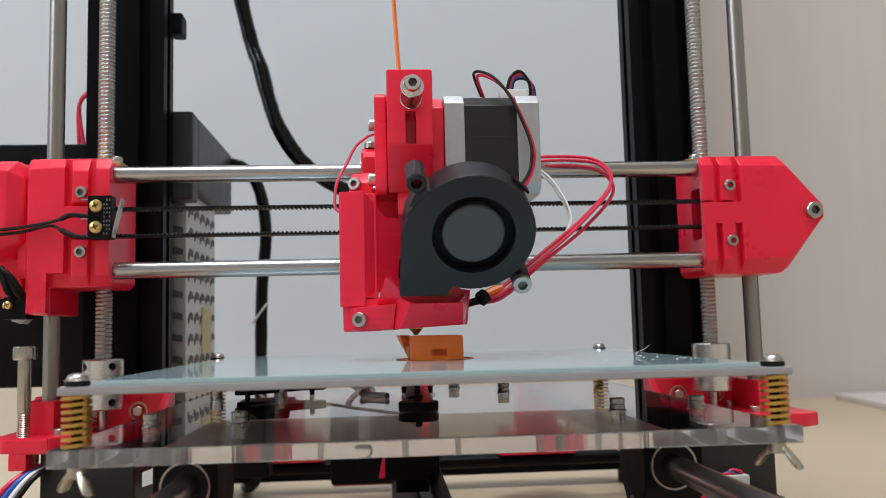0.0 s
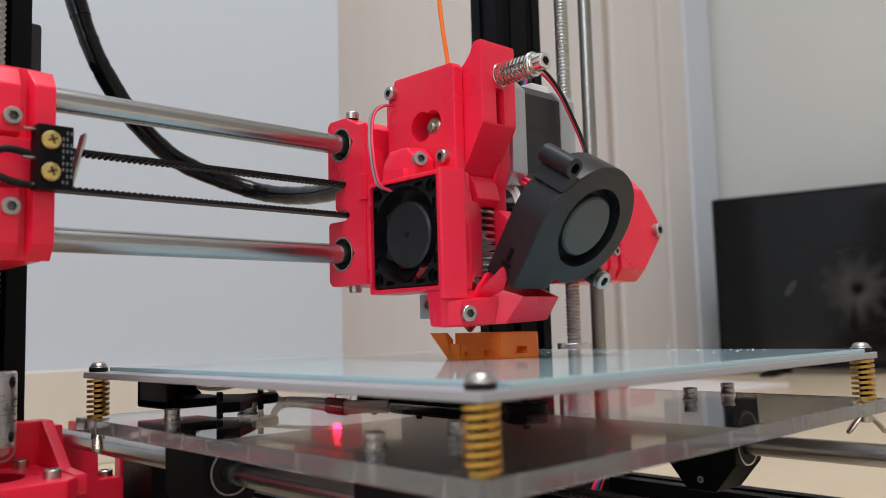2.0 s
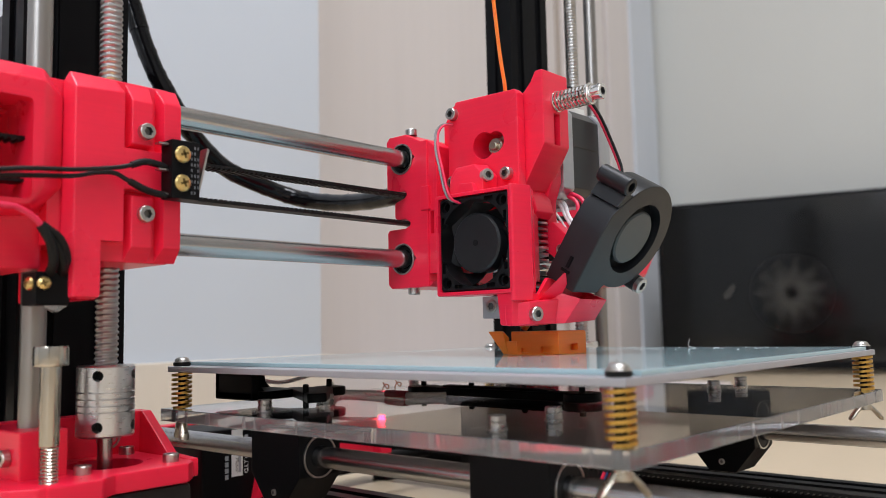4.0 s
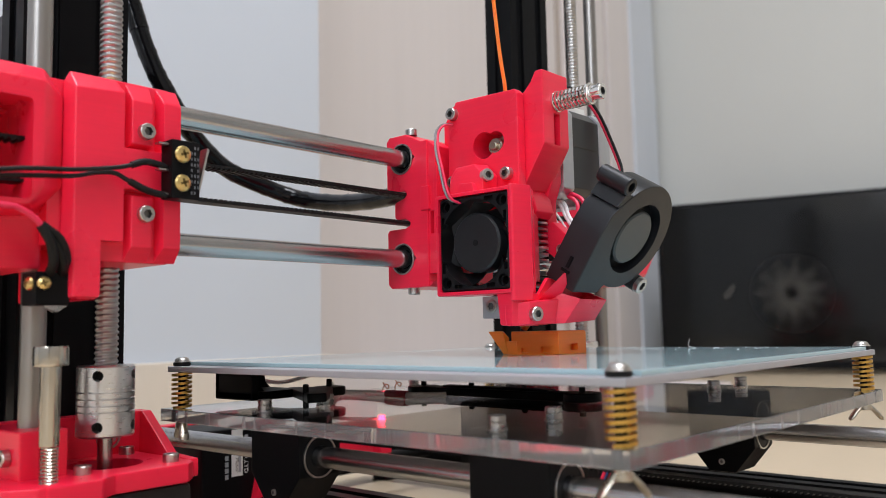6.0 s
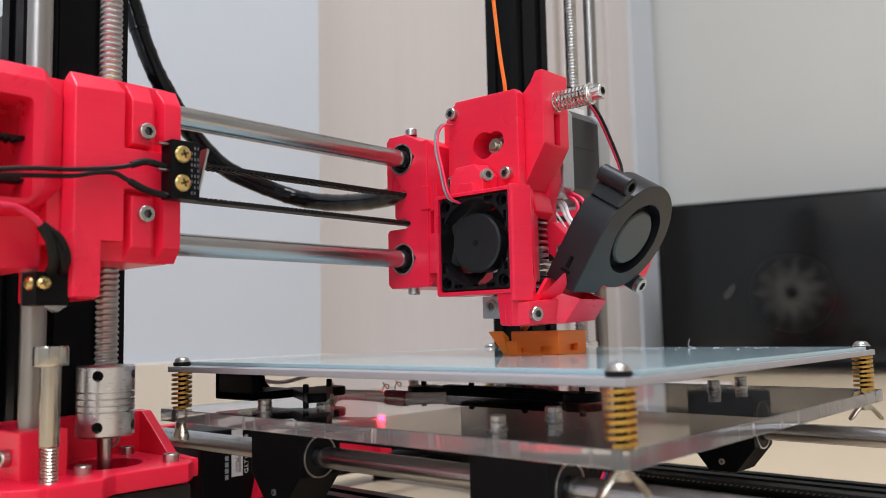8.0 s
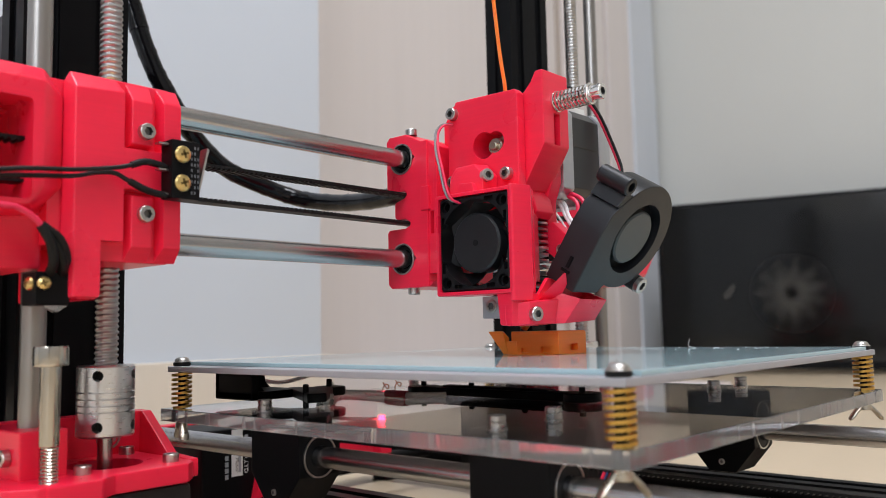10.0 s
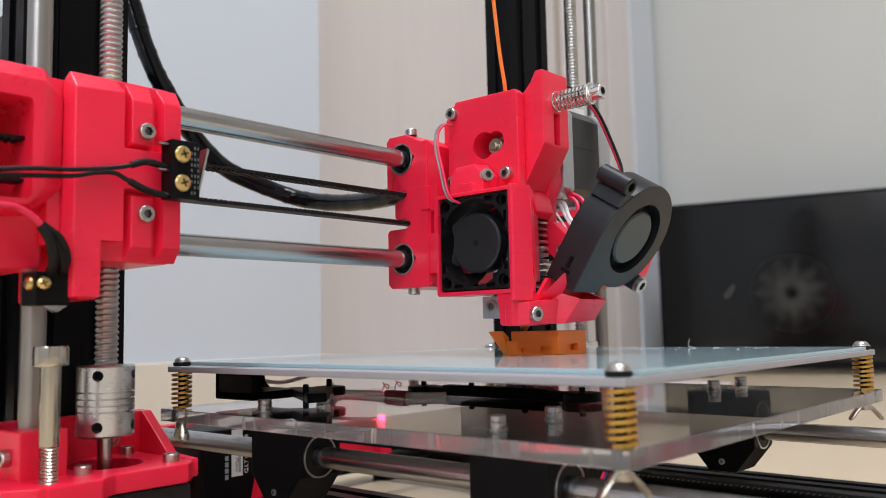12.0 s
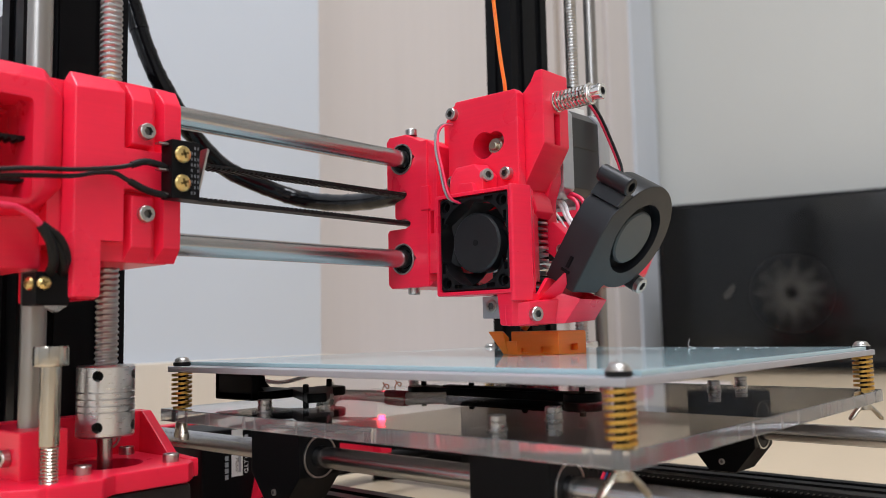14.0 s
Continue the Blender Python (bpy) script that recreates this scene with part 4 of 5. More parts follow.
# hot end fan shroud: open frame facing -x
t = shape()
prism(t, [(-27, 42), (-67, 42), (-67, 84), (-27, 84)], "x", -18.5, -3.5, 0.8)
shroud = hpart("fan_shroud", t, RED, "red printed fan shroud")
c = shape()
box(c, -30, -7.5, -65.3, -28.7, 43.6, 82.4, 0.8)
rod(c, (-10, -47, 63), (7, -47, 63), 17.5, 36, 0)
carve(shroud, c)
t = shape()
prism(t, [(-18.5, -66.4), (-17.9, -67.2), (-8.5, -69), (-8.5, -63), (-18.5, -65.4)], "z", 39, 84.6, 0.4)
plate_ = shape()
ends = [(0.0, 42), (0.0, 84.4), (9.2, 74.4), (20.5, 74.2), (20.5, 47.2), (10.4, 47.2)]
ux, uy = 0.885, 0.465
va = [plate_.verts.new((-8.5 + ux * q, -69 + uy * q, z)) for q, z in ends]
vb = [plate_.verts.new((-9.6 + ux * q, -66.6 + uy * q, z)) for q, z in ends]
plate_.faces.new(va)
plate_.faces.new(vb[::-1])
for i in range(6):
    plate_.faces.new((va[i], vb[i], vb[(i + 1) % 6], va[(i + 1) % 6]))
bmesh.ops.recalc_face_normals(plate_, faces=plate_.faces)
merge(t, plate_)
hpart("front_panel", t, RED, "", shroud)
hpart("lower_block", hull(shape(), [(-17.4, -65, 29.2), (-9, -68.5, 29.2), (-2, -67, 29.2), (-17, -58.6, 29.6), (-4, -58, 29.6), (-17.6, -65.4, 42), (-9, -68.2, 42), (-2, -67, 42), (-17.4, -57.6, 42.5), (-4, -57, 42.5)], 0.7), RED, "", shroud)
t = shape()
hull(t, [(-16.5, -33, 83.5), (-15.4, -33, 91.4), (-14, -35.2, 95.6), (-14, -45, 95.8), (-14.4, -50, 91), (-15, -50.2, 83.5), (-6, -33, 83.5), (-5, -35.2, 96.4), (-5, -45.4, 96.4), (-5, -50, 91.4), (-5, -50.2, 83.5)], 0.7)
hpart("hinge_lug", t, RED, "", shroud)
cap_screw(shroud, (-12.2, -49.4, 90.4), (-0.35, -1, 0.1), 2.7, 2.6)
hpart("hinge_seat", hull(shape(), [(-17.6, -38.5, 83), (-17.6, -48, 83), (-13, -38.5, 83), (-13, -48, 83), (-17.4, -39.3, 88), (-17.4, -46.4, 87.6), (-13, -39.3, 88), (-13, -46.4, 87.6)], 0.5), RED, "", shroud)
# axial fan
fan = hpart("hotend_fan", box(shape(), -17.9, -8.2, -65.1, -28.9, 43.8, 82.2, 1.2), FANDARK, "black axial fan with a large round hub", shroud)
c = shape()
rod(c, (-25, -47, 63), (0, -47, 63), 17.6, 56, 0)
for y in (-61.7, -32.3):
    for z in (47.2, 78.8):
        rod(c, (-25, y, z), (-16.2, y, z), 2.5, 18, 0)
        rod(c, (-25, y, z), (0, y, z), 1.7, 14, 0)
        sy, sz = (1 if y < -47 else -1), (1 if z < 60 else -1)
        for (a0, b0, a1, b1) in ((4.2, -2.2, 8.6, -0.6), (-2.2, 4.2, -0.6, 8.6)):
            ys, zs_ = sorted((y + sy * a0, y + sy * a1)), sorted((z + sz * b0, z + sz * b1))
            box(c, -25, -16.0, ys[0], ys[1], zs_[0], zs_[1], 0)
carve(fan, c)
t = shape()
rod(t, (-16.6, -47, 63), (-9, -47, 63), 12.2, 48, 0.8)
hub = hpart("hub", t, FANBLACK, "", fan)
hpart("hub_dimple", rod(shape(), (-16.72, -47, 63), (-16.5, -47, 63), 1.3, 16, 0), FANDARK, "", hub)
for k in range(7):
    a0 = 2 * math.pi * k / 7
    rows = [(11.9 + i * 1.08, a0 + 0.10 * i) for i in range(6)]
    b = shape()
    grid = []
    for dx in (0.0, 0.8):
        grid.append([b.verts.new((-13.4 + dx, -47 + r * math.cos(a), 63 + r * math.sin(a))) for r, a in rows])
        grid.append([b.verts.new((-9.6 + dx, -47 + r * math.cos(a + 0.62), 63 + r * math.sin(a + 0.62))) for r, a in rows])
    for i in range(5):
        for p, q in ((0, 1), (1, 3), (3, 2), (2, 0)):
            b.faces.new((grid[p][i], grid[p][i + 1], grid[q][i + 1], grid[q][i]))
    for i in (0, 5):
        b.faces.new((grid[0][i], grid[1][i], grid[3][i], grid[2][i]))
    bmesh.ops.recalc_face_normals(b, faces=b.faces)
    hpart("blade", b, FANDARK, "", fan)
loop = [(-5, -24.8, 117.6), (-8, -22, 117), (-13, -23.3, 112.5), (-17, -26.8, 104), (-21, -32.4, 94.6), (-22, -35.6, 85.6), (-21, -37.2, 81.6), (-17.2, -38.8, 80)]
hpart("fan_wire", cable(shape(), loop, 0.5), WIRE_G, "grey fan wire", fan)
hpart("fan_wire", cable(shape(), [(x + 0.4, y - 1.2, z - 0.3) for x, y, z in loop], 0.55), WIRE_R, "red fan wire", fan)

# hot end
t = shape()
rod(t, (11.7, -49.5, 41), (11.7, -49.5, 92), 4.2, 20)
rod(t, (11.7, -49.5, 78), (11.7, -49.5, 84), 7, 24)
heat = hpart("heat_sink", t, ALU, "finned aluminium heat sink")
for i in range(11):
    hpart("fin", rod(shape(), (11.7, -49.5, 45.5 + i * 2.6), (11.7, -49.5, 46.5 + i * 2.6), 11, 28, 0), ALU, "", heat)
hpart("heater_block", box(shape(), -6, 16, -55, -41, 32.6, 41.6, 0.4), CAST, "aluminium heater block", heat)
cap_screw(heat, (-6, -46, 37.6), (-1, 0, 0), 2.7, 0.6)
t = shape()
rod(t, (11.7, -49.5, 29.8), (11.7, -49.5, 32.5), 3.4, 6, 0)
rod(t, (11.7, -49.5, 27.3), (11.7, -49.5, 29.8), 0.7, 16, 0, 2.8)
hpart("nozzle", t, BRASS, "brass nozzle", heat)
hpart("heater_cartridge", rod(shape(), (0, -46, 48), (46, -62, 48), 1.5, 12), STEEL, "", heat)

# part cooling blower, leaning forward at the top
TILT = radians(31.7)
BC = Vector((32.3, -91.7, 63.5))
BU = Vector((0, -math.sin(TILT), math.cos(TILT)))
BN = Vector((0, -math.cos(TILT), -math.sin(TILT)))


def bl(u, v, d=0.0):
    """A point of the blower: u across, v up, d behind its face."""
    return BC + Vector((u, 0, 0)) + BU * v - BN * d


def bl_prism(pts, d0, d1, bev=0.5):
    t = shape()
    lo = [t.verts.new(bl(u, v, d0)) for u, v in pts]
    hi = [t.verts.new(bl(u, v, d1)) for u, v in pts]
    t.faces.new(lo)
    t.faces.new(hi)
    for i in range(len(pts)):
        j = (i + 1) % len(pts)
        t.faces.new((lo[i], lo[j], hi[j], hi[i]))
    bmesh.ops.recalc_face_normals(t, faces=t.faces)
    if bev:
        es = [e for e in t.edges if len(e.link_faces) == 2 and e.calc_face_angle(0) > 1.0]
        bmesh.ops.bevel(t, geom=es, offset=bev, segments=2, affect="EDGES", profile=0.5)
    return t


outline = [(-9, -25.5), (-8.6, -23.4)]
for k in range(31):
    a = radians(-108 + k * 8.3)
    r = 22.6 + 1.6 * k / 30
    outline.append((r * math.cos(a), r * math.sin(a)))
outline += [(-17.2, 17.4), (-24.8, 9), (-26.6, 0), (-27.6, -25.5)]
blower = hpart("blower", bl_prism(outline, 0, 15, 0.7), FANBLACK, "dark grey centrifugal blower fan")
c = shape()
rod(c, bl(0, 0, -3), bl(0, 0, 11), 15.6, 48, 0)
carve(blower, c)
t = shape()
rod(t, bl(0, 0, 1.0), bl(0, 0, 11), 11.8, 44, 0.7)
hpart("hub", t, GREYHUB, "dark grey rotor hub", blower)
t = shape()
ring(t, bl(0, 0, 5.0), -BN, 11.9, 15.5, 2.0, 48)
hpart("rotor_ring", t, BLACK, "black rotor ring", blower)
for (u, v), nm in (((-21.4, 21), "ear"), ((18.9, -20), "ear")):
    t = shape()
    rod(t, bl(u, v, -0.2), bl(u, v, 15), 3.7, 24, 0.5)
    dx = 4.5 if u < 0 else -3.5
    merge(t, bl_prism([(u, v - 3.4), (u + dx * 2.2, v - 3 if u < 0 else v + 6), (u + dx * 2.2, v - 9 if u < 0 else v + 1), (u - 2.5, v - 9 if u < 0 else v + 3)], 0.4, 14.5, 0.3))
    e = hpart("ear", t, FANBLACK, "", blower)
    if u < 0:
        carve(e, rod(shape(), bl(u, v, -5), bl(u, v, 20), 2.0, 18, 0))
cap_screw(blower, bl(18.9, -20, -0.3), BN, 3.6, 2.4)
hpart("snap_latch", bl_prism([(-27.8, -18), (-27.2, -18), (-26.9, -13), (-27.5, -13)], 6.5, 8, 0), BLACK, "", blower)
hpart("snap_latch", bl_prism([(-28.0, -20), (-27.4, -20), (-27.2, -18.8), (-27.8, -18.8)], 5.2, 9.4, 0), BLACK, "", blower)
hpart("snap_latch", bl_prism([(14, 19.6), (20, 14.2), (20.6, 15), (14.6, 20.4)], 5, 9, 0), BLACK, "", blower)
hpart("fan_wire", cable(shape(), [bl(19, 14, 10), (58, -73, 90), (60, -70, 100), (57, -67, 112), (52, -64, 124), (46, -60, 132), (40, -52, 136), (44, -40, 130)], 0.65), WIRE_R, "", blower)
hpart("fan_wire", cable(shape(), [bl(18, 15.5, 10), (57, -74.5, 91), (58.6, -71.5, 101), (55.6, -68.5, 113), (50.6, -65.5, 125), (44.6, -61, 133.6), (38.6, -52, 137.4), (43, -39, 131)], 0.65), WIRE_K, "", blower)

# air duct under the blower: an open funnel whose walls lean outwards
def leaf(bm, pts, d):
    """A flat wall through the points, thickened by d."""
    return hull(bm, pts + [(p[0] + d[0], p[1] + d[1], p[2] + d[2]) for p in pts], 0.25)


t = shape()
hull(t, [(0, -60, 29.6), (30, -60, 31), (29, -72.4, 31), (4.8, -74, 29.9), (2, -70.5, 29.9), (0, -60, 32), (30, -60, 32.6), (29, -73.4, 32.4), (5.4, -74.6, 31.6), (2, -70.5, 31.6)], 0.3)
duct = hpart("air_duct", t, RED, "red printed air duct, open towards the blower")
hpart("front_wall", leaf(shape(), [(4.8, -74.2, 29.9), (9.0, -79.2, 39.3), (28.6, -79.4, 39.3), (29.2, -72.8, 31)], (0, 1.7, 0.2)), RED, "", duct)
hpart("side_wall", leaf(shape(), [(2, -70.4, 29.9), (4.8, -74.2, 29.95), (9.0, -79.2, 39.4), (7.2, -76.0, 40.8), (5.3, -73.3, 41.8), (2, -69, 41.8), (1.2, -66, 30)], (1.7, 0.6, 0)), RED, "", duct)
hpart("fin", leaf(shape(), [(-4.2, -68.0, 39.6), (-0.8, -78.2, 49.4), (0.4, -78.4, 49.6), (4.1, -76.4, 45.5), (5.3, -73.3, 41.9), (4.0, -68.6, 38)], (1.7, 1.2, 0)), RED, "", duct)
hpart("back_wall", leaf(shape(), [(-1, -65.6, 31), (31.5, -65.6, 31), (33, -66.4, 44.6), (24, -66.4, 46), (4, -67.4, 48.4), (-3, -66.6, 40)], (0, 1.8, 0)), RED, "", duct)
hpart("end_wall", leaf(shape(), [(28.6, -79.4, 39.3), (29.2, -72.8, 31), (31.5, -64.0, 31), (33, -64.8, 44.4)], (-1.6, 0, 0)), RED, "", duct)
hpart("arm", hull(shape(), [(-17.6, -61.5, 29.4), (-13, -70, 29.8), (2, -71.6, 29.9), (4, -64, 29.4), (-17.6, -61.5, 37.6), (-13, -70.3, 38.4), (3.3, -72.6, 39.7), (4, -64, 40.4), (-10, -62, 29.4), (-10, -62, 38)], 0.6), RED, "", duct)
cap_screw(duct, (-10.6, -70.6, 33.8), (-0.25, -1, 0), 2.8, 2.4)

for i, (m, y0, y1) in enumerate(((WIRE_W, -55, -66), (WIRE_W, -57.5, -68.5), (WIRE_R, -64, -70), (WIRE_R, -67.5, -73))):
    hpart("heater_wire", cable(shape(), [(33, y0 + 14, 90), (31, y0, 83), (29, (y0 + y1) / 2 + (i % 2), 76), (28, y1, 66), (29, y1 + 4, 54), (26, -58, 46)], 0.9), m, "", heat)
# loop of heater wires at the back right, wire tie and heat shrink
for i, (m, dz, dy) in enumerate(((WIRE_R, 0, 0), (WIRE_R, 2.2, 2), (WIRE_R, -2, 3), (WIRE_W, 1.2, 5), (WIRE_W, 0.4, 7.5))):
    if i < 3:
        pts = [(24, -46, 38 + dz * 0.3), (38, -52 + dy, 40.5 + dz * 0.3), (48, -54 + dy, 44 + dz), (66, -46 + dy, 58 + dz), (88 + i, -34 + dy, 76 + dz), (104 + i, -22 + dy, 93 + dz),
               (102, -15 + dy, 104 + dz), (90, -9 + dy, 108 + dz), (68, -4 + dy, 108 + dz), (40, 6, 104)]
    else:
        pts = [(40, -50 + dy, 42), (52, -52 + dy, 50), (70, -40 + dy, 62), (84, -30 + dy, 76), (85 - i, -20 + dy, 92), (77 - i, -12 + dy, 104), (60, -6, 108), (38, 6, 104)]
    hpart("heater_wire", cable(shape(), pts, 0.8 if i < 3 else 0.55), m, "red heater wire" if i < 3 else "white thermistor wire")
hpart("cable_tie", rod(shape(), (38, -54, 41), (41, -53, 43), 3.2, 8), BLACK)
hpart("polyimide_tape", rod(shape(), (41, -53, 43), (48, -52, 46), 2.2, 10), ORANGE)
hpart("heat_shrink", cable(shape(), [(24, -47, 38), (31, -50, 39), (38, -53, 41)], 1.6), RUBBER)

# ---- filament ----
fil = thing("filament", "thin orange filament strand feeding down into the extruder", "filament", at=(-14, 0, 0))
part("strand", cable(shape(), [(7.4, -46, 120), (7.4, -46, 131), (6.4, -44, 150), (4, -40, 200), (0, -30, 280), (-4, -10, 420)], 0.88), ORANGE, fil)

# ---- moulded cable sleeve behind the rods ----
har = thing("cable_sleeve", "thick black spiral-wrapped cable hanging behind the rods", "cable")
HANG = [(2, 12, 96), (6, 48, 95.5), (8, 78, 97.5), (3, 102, 101.5), (-10, 114, 107), (-38, 118.5, 116.5), (-62, 114, 132), (-77, 116, 154), (-84, 120, 173), (-90, 124, 196), (-96, 128, 213), (-104, 126, 250), (-118, 115, 330)]
part("sleeve", cable(shape(), HANG, 4.6, 14, 10, 0.06), SLEEVE, har)
line_ = glide(HANG, 6)
for i in (38, 50):
    part("wrap", cable(shape(), [tuple(line_[i + k]) for k in range(5)], 4.9, 14, 4, 0.03), SLEEVE, har)
har2 = thing("power_cable", "black wrapped power cable hanging behind the printer", "cable", at=(0, 0, FLOOR))
part("sleeve", cable(shape(), [(-126, 186, 231), (-110, 190, 226), (-100, 190, 210), (-96, 190, 180), (-99, 190, 140), (-100, 190, 80), (-102, 190, 20), (-112, 205, 6), (-120, 260, 5)], 4.2, 12, 8, 0.05), SLEEVE, har2)
part("zip_tie", cable(shape(), [(-105, 185, 118), (-96, 185, 130), (-94, 187, 132)], 0.8), WIRE_W, har2)
part("zip_tie", cable(shape(), [(-106, 185, 84), (-97, 185, 94), (-95, 187, 96)], 0.8), WIRE_W, har2)

# ---- heated bed with its acrylic carriage ----
BY = -152.0
BOARD, GLASS = 15.9, 17.4      # tops of the heater board and of the glass
bed = thing("print_bed", "glass print bed on gold springs above a clear acrylic carriage plate", "print bed", at=(0, BY, 0))


def bpart(name, bm, mat, label="", parent=None):
    return part(name, bm, mat, parent or bed, label)


SX0, SX1, SY1 = -102.3, 100.6, 204.3
glass = bpart("glass_plate", box(shape(), SX0 + 5.6, SX1 - 5.4, -3.4, SY1 + 3.4, BOARD + 0.02, GLASS, 0.25), GLASSBED, "pale blue glass plate with a mirror gloss")
bpart("heater_board", box(shape(), SX0 - 4.2, SX1 + 4.2, -4.2, SY1 + 4.2, BOARD - 2.3, BOARD, 0.3), GLASSEDGE, "grey heater board under the glass")
acr = bpart("acrylic_plate", box(shape(), SX0 - 6.2, SX1 + 5.4, -5.8, SY1 + 6, -6.1, -1.1, 0.35), ACRYLIC, "clear acrylic carriage plate with polished edges")
acr.visible_shadow = False
acr.data.materials.append(ACRYLEDGE)
for f_ in acr.data.polygons:
    if abs(f_.normal.z) < 0.5:
        f_.material_index = 1
def edge_mark(u, w, side):
    """An upright grey bar on the acrylic plate's edge, in place of a reflection inside it."""
    if side == "y":
        p, q = (SX0 - 6.32, SX0 - 5.8), (-5.8 + u * (SY1 + 11.8) - w, -5.8 + u * (SY1 + 11.8) + w)
    else:
        a = SX0 - 6.2 + u * (SX1 - SX0 + 11.6)
        p, q = (a - w, a + w), (-5.92, -5.4)
    return part("reflection_bar", box(shape(), p[0], p[1], q[0], q[1], -5.9, -1.3, 0.1), EDGEREFLECT, acr)


for side in ("y", "x"):
    u = 0.05
    while u < 0.96:
        edge_mark(u, rng.choice((0.3, 0.45, 0.6, 0.9, 1.4)), side)
        u += rng.choice((0.018, 0.03, 0.05, 0.07, 0.11))
def wing_nut(x, y, turn):
    """A nut under the plate whose two rounded ears bend down and outwards."""
    w = shape()
    rod(w, (0, 0, -9.6), (0, 0, -6.12), 2.6, 20, 0.3, 2.3)
    for d in (-1, 1):
        line = [(d * 1.4, -7.6, 1.2, 1.0), (d * 2.8, -9.0, 1.5, 0.95), (d * 4.1, -10.4, 1.9, 0.95), (d * 5.3, -11.9, 2.1, 0.95), (d * 6.3, -13.2, 1.9, 0.9), (d * 6.8, -13.8, 1.0, 0.5)]
        rows = [[w.verts.new((u + thick * math.cos(2 * math.pi * k / 12) * 0.9, wide * math.sin(2 * math.pi * k / 12), v + d * thick * math.cos(2 * math.pi * k / 12) * 0.45)) for k in range(12)]
                for u, v, wide, thick in line]
        for a, b in zip(rows, rows[1:]):
            for k in range(12):
                w.faces.new((a[k], a[(k + 1) % 12], b[(k + 1) % 12], b[k]))
        w.faces.new(rows[0])
        w.faces.new(rows[-1])
    bmesh.ops.recalc_face_normals(w, faces=w.faces)
    bmesh.ops.transform(w, matrix=Matrix.Translation((x, y, 0)) @ Matrix.Rotation(radians(turn), 4, "Z"), verts=w.verts)
    return w


for sx in (SX0, SX1):
    for sy in (0.0, SY1):
        s = bpart("levelling_screw", rod(rod(shape(), (sx, sy, -9.4), (sx, sy, BOARD), 1.5, 12), (sx, sy, BOARD + 0.02), (sx, sy, BOARD + 1.6), 3.5, 24, 0.4), RUBBER, "black washer under a steel screw")
        bpart("washer", rod(shape(), (sx, sy, BOARD + 1.6), (sx, sy, BOARD + 1.9), 3.6, 24, 0.1), SCREW, "steel washer", s)
        z = BOARD + 1.9
        bpart("screw_head", lathe(shape(), (sx, sy), [(0.0, z), (2.9, z), (3.0, z + 0.4), (2.7, z + 1.1), (2.0, z + 1.6), (1.2, z + 1.8), (1.15, z + 1.1), (0.0, z + 1.0)], 28), SCREW, "domed steel screw head", s)
        bpart("spring", coil(shape(), (sx, sy, -0.8), (0, 0, 1), 3.5, 1.0, 1.25, BOARD - 2.3 + 0.6, 7.5), GOLD, "gold flat-wire spring")
        bpart("wing_nut", wing_nut(sx, sy, {(SX0, 0.0): -38, (SX1, 0.0): -52, (SX0, SY1): 70, (SX1, SY1): 20}[(sx, sy)]), WING, "steel wing nut with rounded ears")
# bearing blocks under the plate
RODL, RODR, RODZ = -79.5, 81.5, -18.6


def nut_and_cap(r, x, y):
    """A washer, a ribbed collar and a cap on the plate."""
    rod(r, (x, y, -1.08), (x, y, -0.5), 3.2, 24, 0.1)
    lathe(r, (x, y), [(0.0, -0.5), (2.6, -0.5), (2.75, -0.2), (2.75, 1.2), (2.45, 1.4), (2.45, 1.7), (2.75, 1.9), (2.75, 3.2), (2.5, 3.5), (1.5, 3.5), (1.45, 2.4), (0.0, 2.3)], 20)


def bearing_block(x, y):
    t = shape()
    prism(t, [(y - 15, -6.2), (y + 15, -6.2), (y + 15, -25.5), (y + 6, -36.5), (y - 6, -36.5), (y - 15, -25.5)], "x", x - 10.2, x + 10.2, 0.6)
    ob = bpart("bearing_block", t, BLACK, "black bearing block clamped to the rod")
    carve(ob, rod(shape(), (x, y - 20, RODZ), (x, y + 20, RODZ), 8.2, 28, 0))
    for e in (-15.3, 11.3):
        r = shape()
        ring(r, (x, y + e, RODZ), (0, 1, 0), 7.4, 8.0, 4, 40)
        bpart("bearing", r, SCREW, "steel bearing ring", ob)
        r = shape()
        ring(r, (x, y + e + 0.4, RODZ), (0, 1, 0), 4.2, 7.45, 3, 32)
        bpart("bearing_seal", r, RUBBER, "", ob)
    cap_screw(ob, (x - 10.2, y, -32), (-1, 0, 0), 1.3, 0.7)
    for dx in (-14.5, 14.5):
        r = shape()
        nut_and_cap(r, x + dx, y)
        bpart("nut", r, DARKSTEEL, "steel cap screw and washer", ob)
    return ob


bearing_block(RODL, 46)
bearing_block(RODL, 159)
bearing_block(RODR, 52)
# belt clamp bar and heater clamp on the plate
NEAR, FAR = (-3.0, 75.0), (0.0, 164.0)
t = shape()
rod(t, (*NEAR, -1.06), (*NEAR, 2.5), 7.6, 32, 0.4)
rod(t, (*FAR, -1.06), (*FAR, 2.5), 7.6, 32, 0.4)
prism(t, [(NEAR[0] - 5, NEAR[1]), (NEAR[0] + 5, NEAR[1]), (FAR[0] + 5, FAR[1]), (FAR[0] - 5, FAR[1])], "z", -1.0, 2.4, 0.4)
prism(t, [(NEAR[0] - 3.4, NEAR[1] + 14), (NEAR[0] + 2.4, NEAR[1] + 14), (FAR[0] + 3.4, FAR[1] - 14), (FAR[0] - 2.4, FAR[1] - 14)], "z", 2.3, 3.3, 0.3)
hold = shape()
box(hold, -16, 5, 82, 128, -28, -6.2, 0.8)
